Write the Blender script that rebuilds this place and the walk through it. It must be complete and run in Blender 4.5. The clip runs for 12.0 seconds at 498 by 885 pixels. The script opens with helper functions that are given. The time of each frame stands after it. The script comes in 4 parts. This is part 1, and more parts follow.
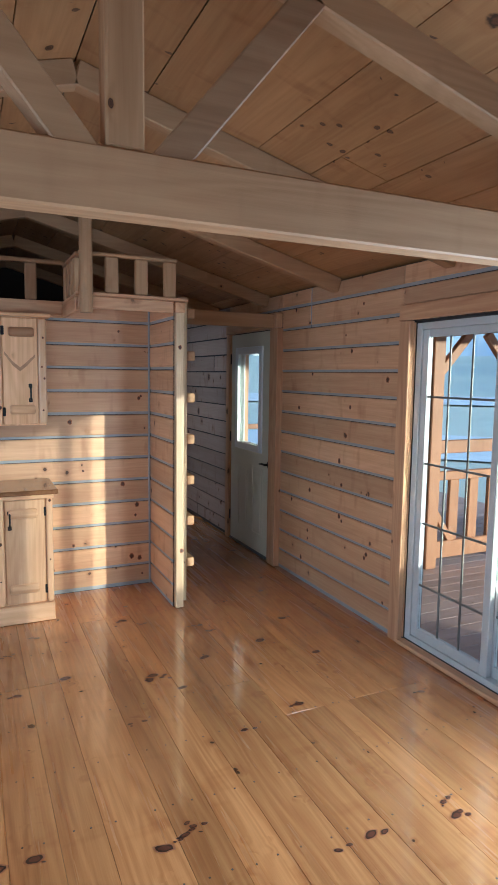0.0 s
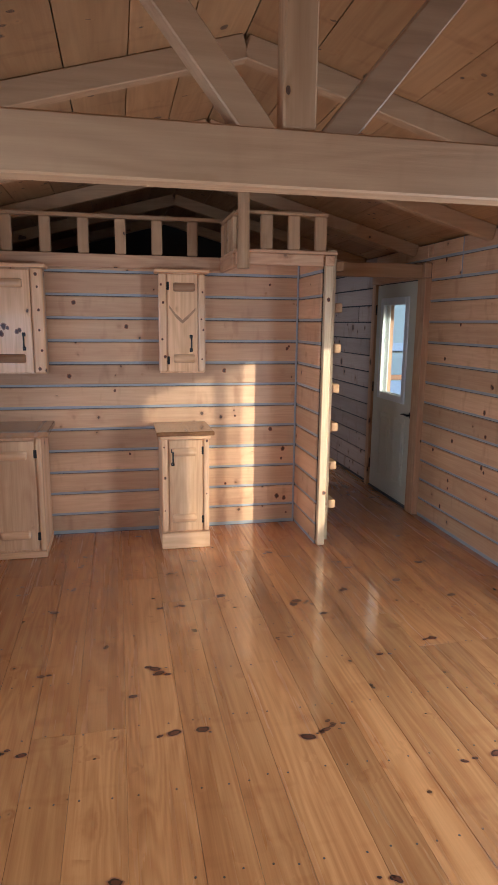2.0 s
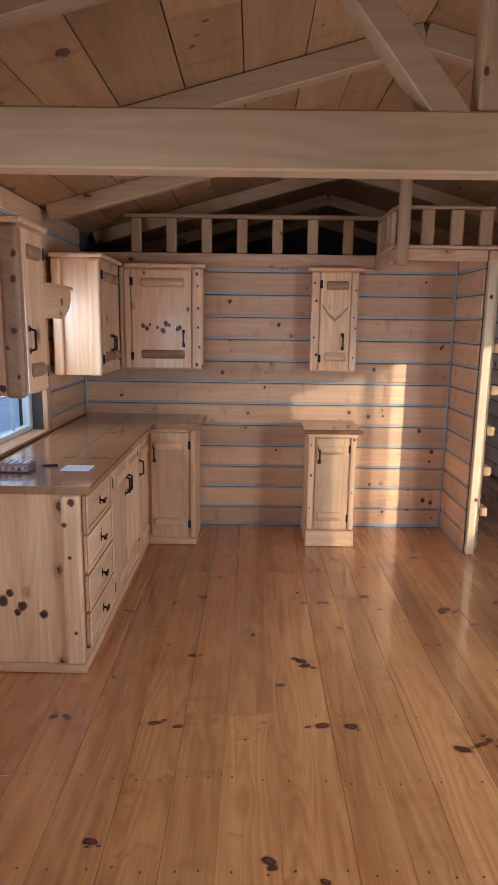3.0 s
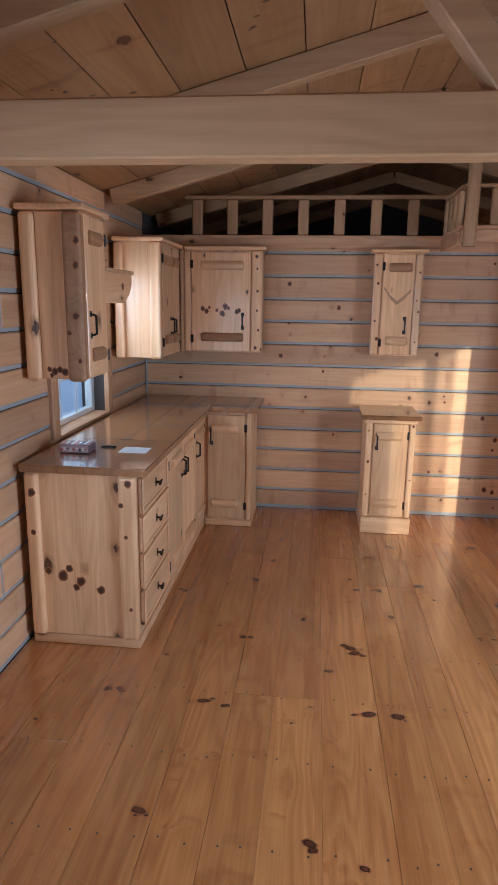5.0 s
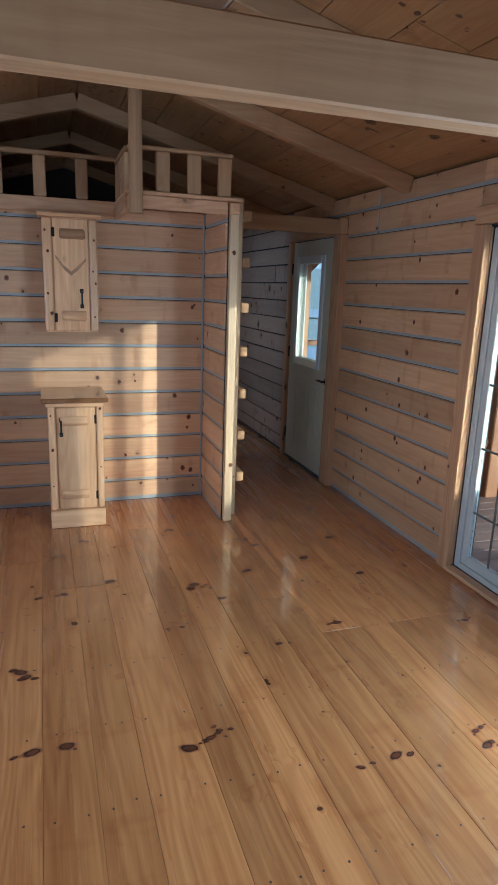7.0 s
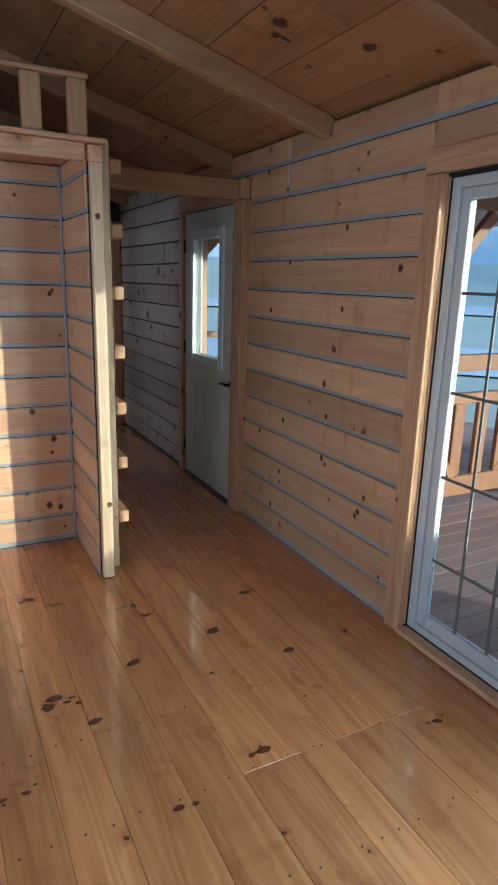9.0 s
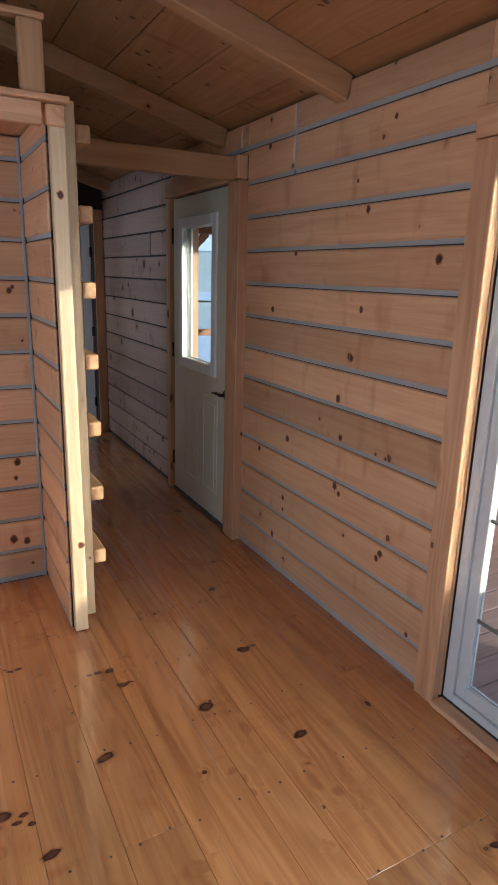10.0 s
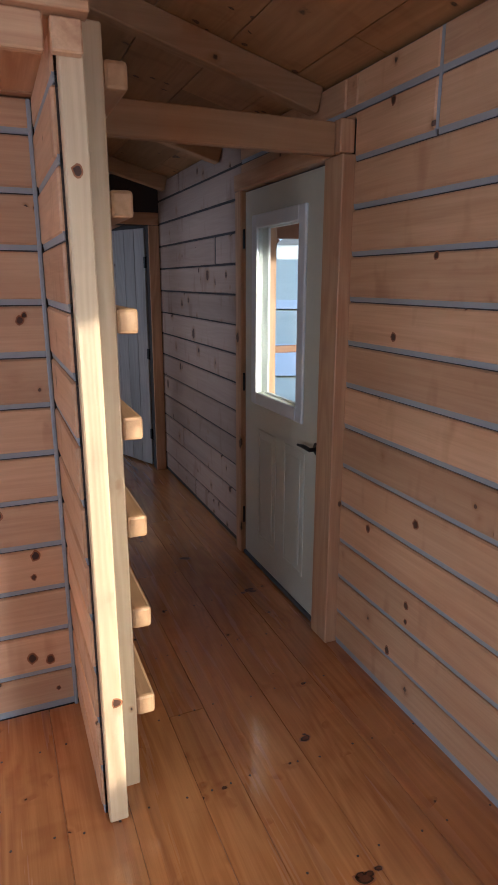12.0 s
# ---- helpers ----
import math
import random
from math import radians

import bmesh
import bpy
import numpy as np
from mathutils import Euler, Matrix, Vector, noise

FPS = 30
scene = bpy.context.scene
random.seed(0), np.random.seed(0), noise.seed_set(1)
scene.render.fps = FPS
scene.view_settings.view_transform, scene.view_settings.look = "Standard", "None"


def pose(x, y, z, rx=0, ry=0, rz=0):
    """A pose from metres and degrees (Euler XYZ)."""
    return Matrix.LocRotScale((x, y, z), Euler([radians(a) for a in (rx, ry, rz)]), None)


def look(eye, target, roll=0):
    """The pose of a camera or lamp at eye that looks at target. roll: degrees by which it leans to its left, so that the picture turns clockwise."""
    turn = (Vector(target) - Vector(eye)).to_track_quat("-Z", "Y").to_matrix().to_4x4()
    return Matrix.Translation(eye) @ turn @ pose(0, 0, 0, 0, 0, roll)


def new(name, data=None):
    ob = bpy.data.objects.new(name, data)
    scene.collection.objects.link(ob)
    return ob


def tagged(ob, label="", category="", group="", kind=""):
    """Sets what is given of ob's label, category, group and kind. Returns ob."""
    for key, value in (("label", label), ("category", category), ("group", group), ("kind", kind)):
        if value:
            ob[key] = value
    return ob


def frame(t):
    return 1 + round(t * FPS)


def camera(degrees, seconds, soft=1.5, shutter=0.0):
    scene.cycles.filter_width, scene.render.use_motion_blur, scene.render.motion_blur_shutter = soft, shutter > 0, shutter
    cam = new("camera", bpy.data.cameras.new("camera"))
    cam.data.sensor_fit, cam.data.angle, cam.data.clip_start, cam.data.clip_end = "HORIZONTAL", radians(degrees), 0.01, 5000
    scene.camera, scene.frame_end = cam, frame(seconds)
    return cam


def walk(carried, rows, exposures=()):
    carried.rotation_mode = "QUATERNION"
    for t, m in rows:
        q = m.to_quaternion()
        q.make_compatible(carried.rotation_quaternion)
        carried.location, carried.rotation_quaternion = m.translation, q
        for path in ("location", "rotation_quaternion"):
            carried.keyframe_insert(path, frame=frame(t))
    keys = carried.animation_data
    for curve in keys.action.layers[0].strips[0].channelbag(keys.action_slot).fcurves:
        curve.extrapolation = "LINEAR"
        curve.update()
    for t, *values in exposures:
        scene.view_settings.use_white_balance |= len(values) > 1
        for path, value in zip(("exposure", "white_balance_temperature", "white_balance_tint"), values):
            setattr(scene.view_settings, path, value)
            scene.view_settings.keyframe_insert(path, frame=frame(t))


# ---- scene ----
cam = camera(44.2, 12.0)
PATH = [
    (0, (0.908, 0.694, 1.66), (1.743, 2.5, 1.443), 0.8),
    (0.5, (0.935, 0.614, 1.677), (1.771, 2.408, 1.383), 1.1),
    (1, (0.961, 0.52, 1.655), (1.647, 2.373, 1.33), 1.0),
    (1.5, (0.906, 0.479, 1.67), (1.392, 2.386, 1.299), 0.4),
    (2, (0.768, 0.467, 1.675), (1.178, 2.388, 1.293), 0.6),
    (2.5, (0.693, 0.475, 1.649), (0.959, 2.423, 1.275), 0.9),
    (3, (0.64, 0.461, 1.636), (0.631, 2.428, 1.259), 0.8),
    (4.8, (0.638, 0.448, 1.669), (0.378, 2.381, 1.227), 0.8),
    (5, (0.671, 0.464, 1.667), (0.467, 2.403, 1.223), 0.9),
    (5.5, (0.779, 0.509, 1.66), (0.789, 2.457, 1.205), 0.9),
    (6, (0.884, 0.546, 1.649), (1.047, 2.484, 1.185), 0.4),
    (6.5, (0.965, 0.579, 1.652), (1.255, 2.499, 1.173), 0.1),
    (6.7, (0.968, 0.661, 1.633), (1.42, 2.549, 1.152), 0.8),
    (7, (1.054, 0.777, 1.618), (1.677, 2.617, 1.134), 2.0),
    (7.1, (1.069, 0.828, 1.618), (1.73, 2.653, 1.13), 2.1),
    (7.5, (1.153, 0.99, 1.6), (1.975, 2.75, 1.118), 3.2),
    (7.7, (1.213, 1.083, 1.572), (2.084, 2.817, 1.089), 3.4),
    (9.3, (1.542, 1.871, 1.571), (2.454, 3.574, 1.056), 1.2),
    (9.5, (1.577, 1.97, 1.558), (2.515, 3.659, 1.043), 1.4),
    (10, (1.727, 2.232, 1.573), (2.644, 3.93, 1.048), 1.6),
    (10.5, (1.809, 2.43, 1.577), (2.657, 4.164, 1.057), 0.8),
    (11, (1.816, 2.687, 1.584), (2.673, 4.419, 1.068), 1.4),
    (11.5, (1.881, 2.929, 1.578), (2.773, 4.647, 1.075), 1.7),
    (12, (2.028, 3.181, 1.6), (2.772, 4.967, 1.092), 0.1),
]
walk(cam, [(t, look(eye, target, roll)) for t, eye, target, roll in PATH], [(0.0, 1.5, 4950, 4), (1.0, 1.45, 5200, 8), (2.0, 1.47, 5350, 13), (3.0, 1.37, 5400, 14), (6.4, 1.32, 5250, 9), (7.0, 1.13, 4800, 2), (7.5, 1.08, 4600, -2), (9.4, 1.38, 4950, 4), (10.2, 1.62, 5400, 13), (11.5, 1.7, 5400, 16), (12.0, 1.62, 5250, 15)])

# ---- world, sun, lamps ----
SUN_WAY = Vector((-0.60, 1.0, -0.20)).normalized()
world = bpy.data.worlds.new("sky")
scene.world = world
world.use_nodes = True
wn = world.node_tree
sky = wn.nodes.new("ShaderNodeTexSky")
sky.sky_type, sky.sun_disc = "NISHITA", False
sky.sun_elevation, sky.sun_rotation = radians(9.7), radians(149.0)
wn.nodes["Background"].inputs["Strength"].default_value = 0.15
wn.links.new(sky.outputs[0], wn.nodes["Background"].inputs["Color"])
sun = new("sun", bpy.data.lights.new("sun", "SUN"))
sun.data.energy, sun.data.angle, sun.data.color = 2.1, radians(0.9), (1.0, 0.88, 0.60)
sun.matrix_world = look((0, 0, 0), SUN_WAY)


def area_lamp(name, eye, target, wide, high, watts, colour, spread=180):
    lamp = new(name, bpy.data.lights.new(name, "AREA"))
    lamp.data.shape, lamp.data.size, lamp.data.size_y = "RECTANGLE", wide, high
    lamp.data.energy, lamp.data.color, lamp.data.spread = watts, colour, radians(spread)
    lamp.matrix_world = look(eye, target)


# added fill lamp at an unseen south opening, lifts the south-facing surfaces
area_lamp("south_fill_light", (0.2, -2.52, 1.45), (1.6, 0, 0.4), 1.3, 1.3, 3.6, (0.80, 0.92, 1.0))
# added fill lamp for the east wall, in a west opening that is never seen
area_lamp("west_fill_light", (-0.735, 1.40, 1.28), (2.7, 4.4, 0.7), 1.3, 0.95, 5.5, (0.82, 0.93, 1.0), 115)
area_lamp("slider_light", (3.29, 1.93, 1.0), (0.3, 2.4, 0.5), 0.8, 1.7, 19.0, (0.82, 0.93, 1.0), 150)
area_lamp("sink_window_light", (-0.80, 3.97, 1.62), (1.2, 4.0, 0.6), 0.66, 0.46, 4.0, (0.80, 0.92, 1.0))
area_lamp("far_room_light", (-0.60, 9.6, 1.4), (3.0, 9.0, 1.0), 0.9, 0.9, 7, (0.80, 0.92, 1.0))
# added lamp with no window behind it, brightens the hallway's log wall
area_lamp("hall_fill_light", (1.25, 7.15, 1.5), (3.3, 7.3, 1.0), 0.8, 0.9, 4.5, (0.74, 0.88, 1.0))


# ---- materials ----
def nodes_of(name):
    m = bpy.data.materials.new(name)
    m.use_nodes = True
    t = m.node_tree
    return m, t, t.nodes["Principled BSDF"]


def nd(t, kind, **sets):
    n = t.nodes.new("ShaderNode" + kind)
    for k, v in sets.items():
        if k == "op":
            n.operation = v
        elif k == "blend":
            n.data_type, n.blend_type = "RGBA", v
    return n


def math_node(t, op, a, b=0.0, c=0.0):
    n = nd(t, "Math", op=op)
    for i, v in enumerate((a, b, c)):
        if isinstance(v, (int, float)):
            n.inputs[i].default_value = v
        else:
            t.links.new(v, n.inputs[i])
    return n.outputs[0]


def mix(t, kind, fac, a, b):
    n = nd(t, "Mix", blend=kind)
    for i, v in ((0, fac), (6, a), (7, b)):
        if isinstance(v, (int, float)):
            n.inputs[i].default_value = v
        elif isinstance(v, tuple):
            n.inputs[i].default_value = (*v, 1)
        else:
            t.links.new(v, n.inputs[i])
    return n.outputs[2]


def ramp(t, src, stops):
    n = nd(t, "ValToRGB")
    t.links.new(src, n.inputs[0])
    els = n.color_ramp.elements
    while len(els) < len(stops):
        els.new(0.5)
    for e, (p, c) in zip(els, stops):
        e.position, e.color = p, (*c, 1)
    return n.outputs[0]


def noise_tex(t, vec, scale, detail=3.0, rough=0.55):
    n = nd(t, "TexNoise")
    n.inputs["Scale"].default_value, n.inputs["Detail"].default_value, n.inputs["Roughness"].default_value = scale, detail, rough
    t.links.new(vec, n.inputs["Vector"])
    return n.outputs[0]


def wood(name, light, dark, axis="x", rough=0.5, knots=1.0, coat=0.0, tone=0.22, island=False, ring=0.5, knot_scale=6.0, knot_along=0.62, smudge=0.0, cluster=0.0, streaky=1.5, lines=0.0):
    """Knotty pine with the grain along one local axis."""
    m, t, b = nodes_of(name)
    co = nd(t, "TexCoord").outputs["Object"]
    rnd = nd(t, "NewGeometry").outputs["Random Per Island"] if island else nd(t, "ObjectInfo").outputs["Random"]
    comb = nd(t, "CombineXYZ")
    for i, k in enumerate((61.0, 37.0, 53.0)):
        t.links.new(math_node(t, "MULTIPLY", rnd, k), comb.inputs[i])
    add = nd(t, "VectorMath", op="ADD")
    t.links.new(co, add.inputs[0]), t.links.new(comb.outputs[0], add.inputs[1])
    def stretched(along, across):
        s = nd(t, "VectorMath", op="MULTIPLY")
        t.links.new(add.outputs[0], s.inputs[0])
        s.inputs[1].default_value = tuple(along if a == axis else across for a in "xyz")
        return s.outputs[0]
    # knots bend the grain round them
    vor = nd(t, "TexVoronoi")
    vor.inputs["Scale"].default_value = knot_scale
    t.links.new(stretched(knot_along, 1.0), vor.inputs["Vector"])
    edge = noise_tex(t, stretched(1.0, 1.0), 30, 2)
    cell = nd(t, "SeparateColor")
    t.links.new(vor.outputs["Color"], cell.inputs[0])
    size = math_node(t, "MULTIPLY_ADD", math_node(t, "POWER", cell.outputs[0], 1.2), 1.7, 0.62)
    dist = math_node(t, "ADD", math_node(t, "MULTIPLY", vor.outputs["Distance"], size), math_node(t, "MULTIPLY", math_node(t, "SUBTRACT", edge, 0.5), 0.13))
    if cluster:
        # now and then a row of small knots
        vor2 = nd(t, "TexVoronoi")
        vor2.inputs["Scale"].default_value = knot_scale * 3.0
        t.links.new(stretched(1.0, 0.8), vor2.inputs["Vector"])
        rare = math_node(t, "GREATER_THAN", 1.0 - 0.39 * cluster, noise_tex(t, stretched(1.5, 0.7), 4.2, 1))
        small = math_node(t, "ADD", math_node(t, "ADD", vor2.outputs["Distance"], rare), math_node(t, "MULTIPLY", math_node(t, "SUBTRACT", edge, 0.5), 0.25))
        dist = math_node(t, "MINIMUM", dist, math_node(t, "MULTIPLY", small, 0.55))
    near = math_node(t, "POWER", math_node(t, "MAXIMUM", math_node(t, "SUBTRACT", 1.0, math_node(t, "MULTIPLY", dist, 3.0)), 0.0), 2.0)
    base = noise_tex(t, stretched(0.10, 1.0), 5.0, 2, 0.45)
    rings = math_node(t, "SINE", math_node(t, "MULTIPLY", math_node(t, "ADD", base, math_node(t, "MULTIPLY", near, 0.10)), 85.0))
    rings = math_node(t, "MULTIPLY_ADD", rings, 0.5, 0.5)
    fine = noise_tex(t, stretched(0.035, 1.0), 130.0, 3, 0.6)
    streak = noise_tex(t, stretched(0.045, 1.0), 10.0, 4, 0.6)
    blotch = noise_tex(t, stretched(0.5, 1.0), 2.3, 2, 0.5)
    f = math_node(t, "MULTIPLY_ADD", rings, 0.55 * ring, math_node(t, "MULTIPLY", fine, 0.55))
    f = math_node(t, "ADD", f, math_node(t, "MULTIPLY", streak, streaky))
    f = math_node(t, "ADD", f, math_node(t, "MULTIPLY", near, 0.35))
    if lines:
        thin = noise_tex(t, stretched(0.02, 1.0), 55.0, 3, 0.65)
        f = math_node(t, "ADD", f, math_node(t, "MULTIPLY", math_node(t, "SUBTRACT", thin, 0.5), lines))
    f = math_node(t, "SUBTRACT", f, 0.205 + 0.25 * streaky + 0.275 * ring)
    col = ramp(t, f, [(0.0, light), (1.0, dark)])
    shade = math_node(t, "ADD", math_node(t, "MULTIPLY_ADD", math_node(t, "SUBTRACT", rnd, 0.5), tone, 1.0), math_node(t, "MULTIPLY", math_node(t, "SUBTRACT", blotch, 0.5), 0.35))
    grey = nd(t, "CombineColor")
    for i in range(3):
        t.links.new(shade, grey.inputs[i])
    col = mix(t, "MULTIPLY", 1.0, col, grey.outputs[0])
    if smudge:
        sm = ramp(t, noise_tex(t, stretched(2.4, 0.7), 4.0, 2), [(0.0, (1, 1, 1)), (0.60, (1, 1, 1)), (0.78, (0.70, 0.58, 0.50))])
        col = mix(t, "MULTIPLY", smudge, col, sm)
    if knots > 0:
        k = 0.105 * knots
        kn = ramp(t, dist, [(0.0, (1, 1, 1)), (k * 0.8, (1, 1, 1)), (k * 1.05, (0.55, 0.55, 0.55)), (k * 1.9, (0, 0, 0))])
        kc = ramp(t, dist, [(0.0, (0.13, 0.05, 0.022)), (k * 0.45, (0.07, 0.027, 0.013)), (k * 0.6, (0.14, 0.055, 0.022)), (k * 0.8, (0.03, 0.012, 0.006)), (k * 1.15, (0.36, 0.17, 0.06))])
        col = mix(t, "MIX", kn, col, kc)
    t.links.new(col, b.inputs["Base Color"])
    r = math_node(t, "MULTIPLY_ADD", streak, 0.2, rough - 0.1)
    t.links.new(r, b.inputs["Roughness"])
    b.inputs["Coat Weight"].default_value, b.inputs["Coat Roughness"].default_value = coat, 0.07
    bump = nd(t, "Bump")
    bump.inputs["Strength"].default_value, bump.inputs["Distance"].default_value = 0.25, 0.002
    t.links.new(math_node(t, "ADD", fine, math_node(t, "MULTIPLY", rings, 0.4)), bump.inputs["Height"])
    t.links.new(bump.outputs[0], b.inputs["Normal"])
    if coat:
        wave = nd(t, "Bump")
        wave.inputs["Strength"].default_value, wave.inputs["Distance"].default_value = 0.12, 0.004
        t.links.new(noise_tex(t, stretched(0.4, 1.0), 9.0, 2), wave.inputs["Height"])
        t.links.new(wave.outputs[0], b.inputs["Coat Normal"])
    return m


def plain(name, colour, rough=0.5, metal=0.0, grain=40.0, amount=0.12, bump=0.1):
    m, t, b = nodes_of(name)
    co = nd(t, "TexCoord").outputs["Object"]
    n = noise_tex(t, co, grain, 4)
    big = noise_tex(t, co, grain * 0.07, 2)
    s = math_node(t, "MULTIPLY_ADD", math_node(t, "ADD", n, big), amount, 1.0 - amount)
    g = nd(t, "CombineColor")
    for i in range(3):
        t.links.new(s, g.inputs[i])
    t.links.new(mix(t, "MULTIPLY", 1.0, colour, g.outputs[0]), b.inputs["Base Color"])
    b.inputs["Roughness"].default_value, b.inputs["Metallic"].default_value = rough, metal
    if bump:
        bp = nd(t, "Bump")
        bp.inputs["Strength"].default_value, bp.inputs["Distance"].default_value = bump, 0.003
        t.links.new(n, bp.inputs["Height"]), t.links.new(bp.outputs[0], b.inputs["Normal"])
    return m


def glass_mat(name):
    m, t, b = nodes_of(name)
    b.inputs["Base Color"].default_value = (0.93, 0.97, 0.96, 1)
    b.inputs["Transmission Weight"].default_value, b.inputs["Roughness"].default_value, b.inputs["IOR"].default_value = 1.0, 0.0, 1.3
    return m


WALL_L, WALL_D = (0.67, 0.41, 0.225), (0.41, 0.187, 0.085)
log_x = wood("pine_log", WALL_L, WALL_D, "x", 0.5, tone=0.34, ring=0.20, knots=0.62, knot_scale=5.2, knot_along=1.2, smudge=0.8, cluster=0.80, streaky=1.0, lines=0.4)
# hallway's dim bluish light is put into greyer log colours; smudges are stains
hall_log = wood("dim_stained_log", (0.50, 0.35, 0.265), (0.33, 0.21, 0.15), "x", 0.6, tone=0.34, ring=0.20, knots=1.1, knot_scale=4.6, knot_along=1.2, smudge=1.6, cluster=0.8, streaky=1.0)
pine_y = wood("pine_board_y", WALL_L, WALL_D, "y", 0.5)
pine_z = wood("pine_board_z", WALL_L, WALL_D, "z", 0.5)
pine_x = wood("pine_board_x", WALL_L, WALL_D, "x", 0.5)
BEAM_L, BEAM_D = (0.49, 0.292, 0.147), (0.345, 0.182, 0.08)
beam_x = wood("beam_pine_x", BEAM_L, BEAM_D, "x", 0.6, knots=0.9, knot_scale=5.5, smudge=0.3)
beam_y = wood("beam_pine_y", BEAM_L, BEAM_D, "y", 0.6, knots=0.6)
beam_z = wood("beam_pine_z", BEAM_L, BEAM_D, "z", 0.6, knots=0.6)
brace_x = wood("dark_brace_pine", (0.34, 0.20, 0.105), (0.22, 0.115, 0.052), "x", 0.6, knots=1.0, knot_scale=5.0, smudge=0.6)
stud_z = wood("stud_pine_z", (0.66, 0.49, 0.30), (0.50, 0.33, 0.18), "z", 0.55, knots=0.6)
CAB_L, CAB_D = (0.86, 0.545, 0.30), (0.56, 0.275, 0.118)
cab_z = wood("cabinet_pine_z", CAB_L, CAB_D, "z", 0.38, knots=0.8, coat=0.25, ring=0.35, tone=0.36, lines=0.7)
cab_y = wood("cabinet_pine_y", CAB_L, CAB_D, "y", 0.38, knots=0.6, coat=0.25, ring=0.35)
cab_x = wood("cabinet_pine_x", CAB_L, CAB_D, "x", 0.38, knots=0.6, coat=0.25, ring=0.35)
bark_y = wood("dark_half_log_y", (0.46, 0.25, 0.12), (0.27, 0.125, 0.055), "y", 0.5, knots=0.5)
bark_x = wood("dark_half_log_x", (0.42, 0.225, 0.11), (0.25, 0.115, 0.05), "x", 0.5, knots=0.5)
top_y = wood("varnished_top_y", (0.36, 0.165, 0.066), (0.20, 0.085, 0.031), "y", 0.25, knots=0.7, coat=0.7)
floor_wood = wood("varnished_floor", (0.61, 0.275, 0.09), (0.32, 0.105, 0.027), "x", 0.26, knots=0.45, coat=1.0, tone=0.30, ring=0.5, knot_scale=4.5, smudge=0.6, cluster=1.0, streaky=1.35, lines=0.6)
ceil_wood = wood("ceiling_pine", (0.40, 0.215, 0.088), (0.27, 0.125, 0.044), "y", 0.5, island=True, tone=0.36, knots=1.0, knot_scale=5.2, knot_along=0.8, smudge=1.0, cluster=1.05, lines=0.5)
deck_wood = wood("deck_board", (0.40, 0.28, 0.25), (0.28, 0.18, 0.15), "x", 0.6, knots=0.5)
stain = wood("cedar_stain", (0.40, 0.18, 0.08), (0.28, 0.11, 0.045), "z", 0.5, knots=0.5)
knot_mat = wood("knot_core", (0.16, 0.05, 0.02), (0.07, 0.022, 0.010), "y", 0.4, knots=0, coat=0.6)
rim_mat = wood("knot_rim", (0.055, 0.02, 0.009), (0.025, 0.009, 0.005), "y", 0.4, knots=0, coat=0.6)
cab_knot = wood("cabinet_knot", (0.10, 0.035, 0.014), (0.04, 0.014, 0.007), "y", 0.6, knots=0)
halo_mat = wood("knot_halo", (0.36, 0.13, 0.042), (0.24, 0.078, 0.026), "y", 0.35, knots=0, coat=0.8)
chink = plain("grey_chinking", (0.34, 0.35, 0.36), 0.8, grain=70)
# near-black for log joints; paints the loft's shade on gable and back wall
gap_and_shade = plain("dark_joint_and_shade", (0.06, 0.05, 0.045), 0.9)
drywall = plain("plain_panel", (0.42, 0.30, 0.19), 0.7, grain=25)
vinyl = plain("white_vinyl", (0.58, 0.60, 0.60), 0.35, grain=15, amount=0.05, bump=0.02)
vinyl_dark = plain("dark_muntin", (0.16, 0.16, 0.15), 0.4, bump=0)
white_frame = plain("white_glazing_bead", (0.72, 0.73, 0.72), 0.35, grain=15, amount=0.05, bump=0.02)
steel_door = plain("painted_steel_door", (0.60, 0.57, 0.45), 0.45, grain=30, amount=0.08, bump=0.04)
grey_door = wood("whitewashed_door", (0.52, 0.48, 0.44), (0.36, 0.32, 0.28), "z", 0.55, knots=0.6)
iron = plain("black_iron", (0.025, 0.023, 0.022), 0.4, metal=0.7, grain=90)
glass = glass_mat("clear_glass")
paper = plain("white_paper", (0.55, 0.56, 0.58), 0.7)
nail_mat = plain("nail_head", (0.05, 0.03, 0.02), 0.5, bump=0)
grass_mat = plain("dry_lawn", (0.50, 0.54, 0.48), 0.9, grain=3.0, amount=0.3)
gravel_mat = plain("pale_asphalt", (0.60, 0.64, 0.69), 0.8, grain=6)
house_glass = plain("dark_window_glass", (0.22, 0.27, 0.33), 0.1, bump=0)
siding = plain("white_siding", (0.7, 0.7, 0.7), 0.6)
shingle = plain("grey_shingles", (0.18, 0.18, 0.19), 0.8, grain=9)
# pale blue of the far haze is mixed into the woods' colour
ridge_mat = plain("haze_tinted_woods", (0.52, 0.60, 0.68), 0.95, grain=0.35, amount=0.3)

# ---- building helpers ----
ORIGIN = {}


def thing(name, at, label="", category="", group="", kind=""):
    ob = new(name)
    ob.location = at
    ob.empty_display_size = 0.1
    ORIGIN[ob] = Vector(at)
    return tagged(ob, label, category, group, kind)


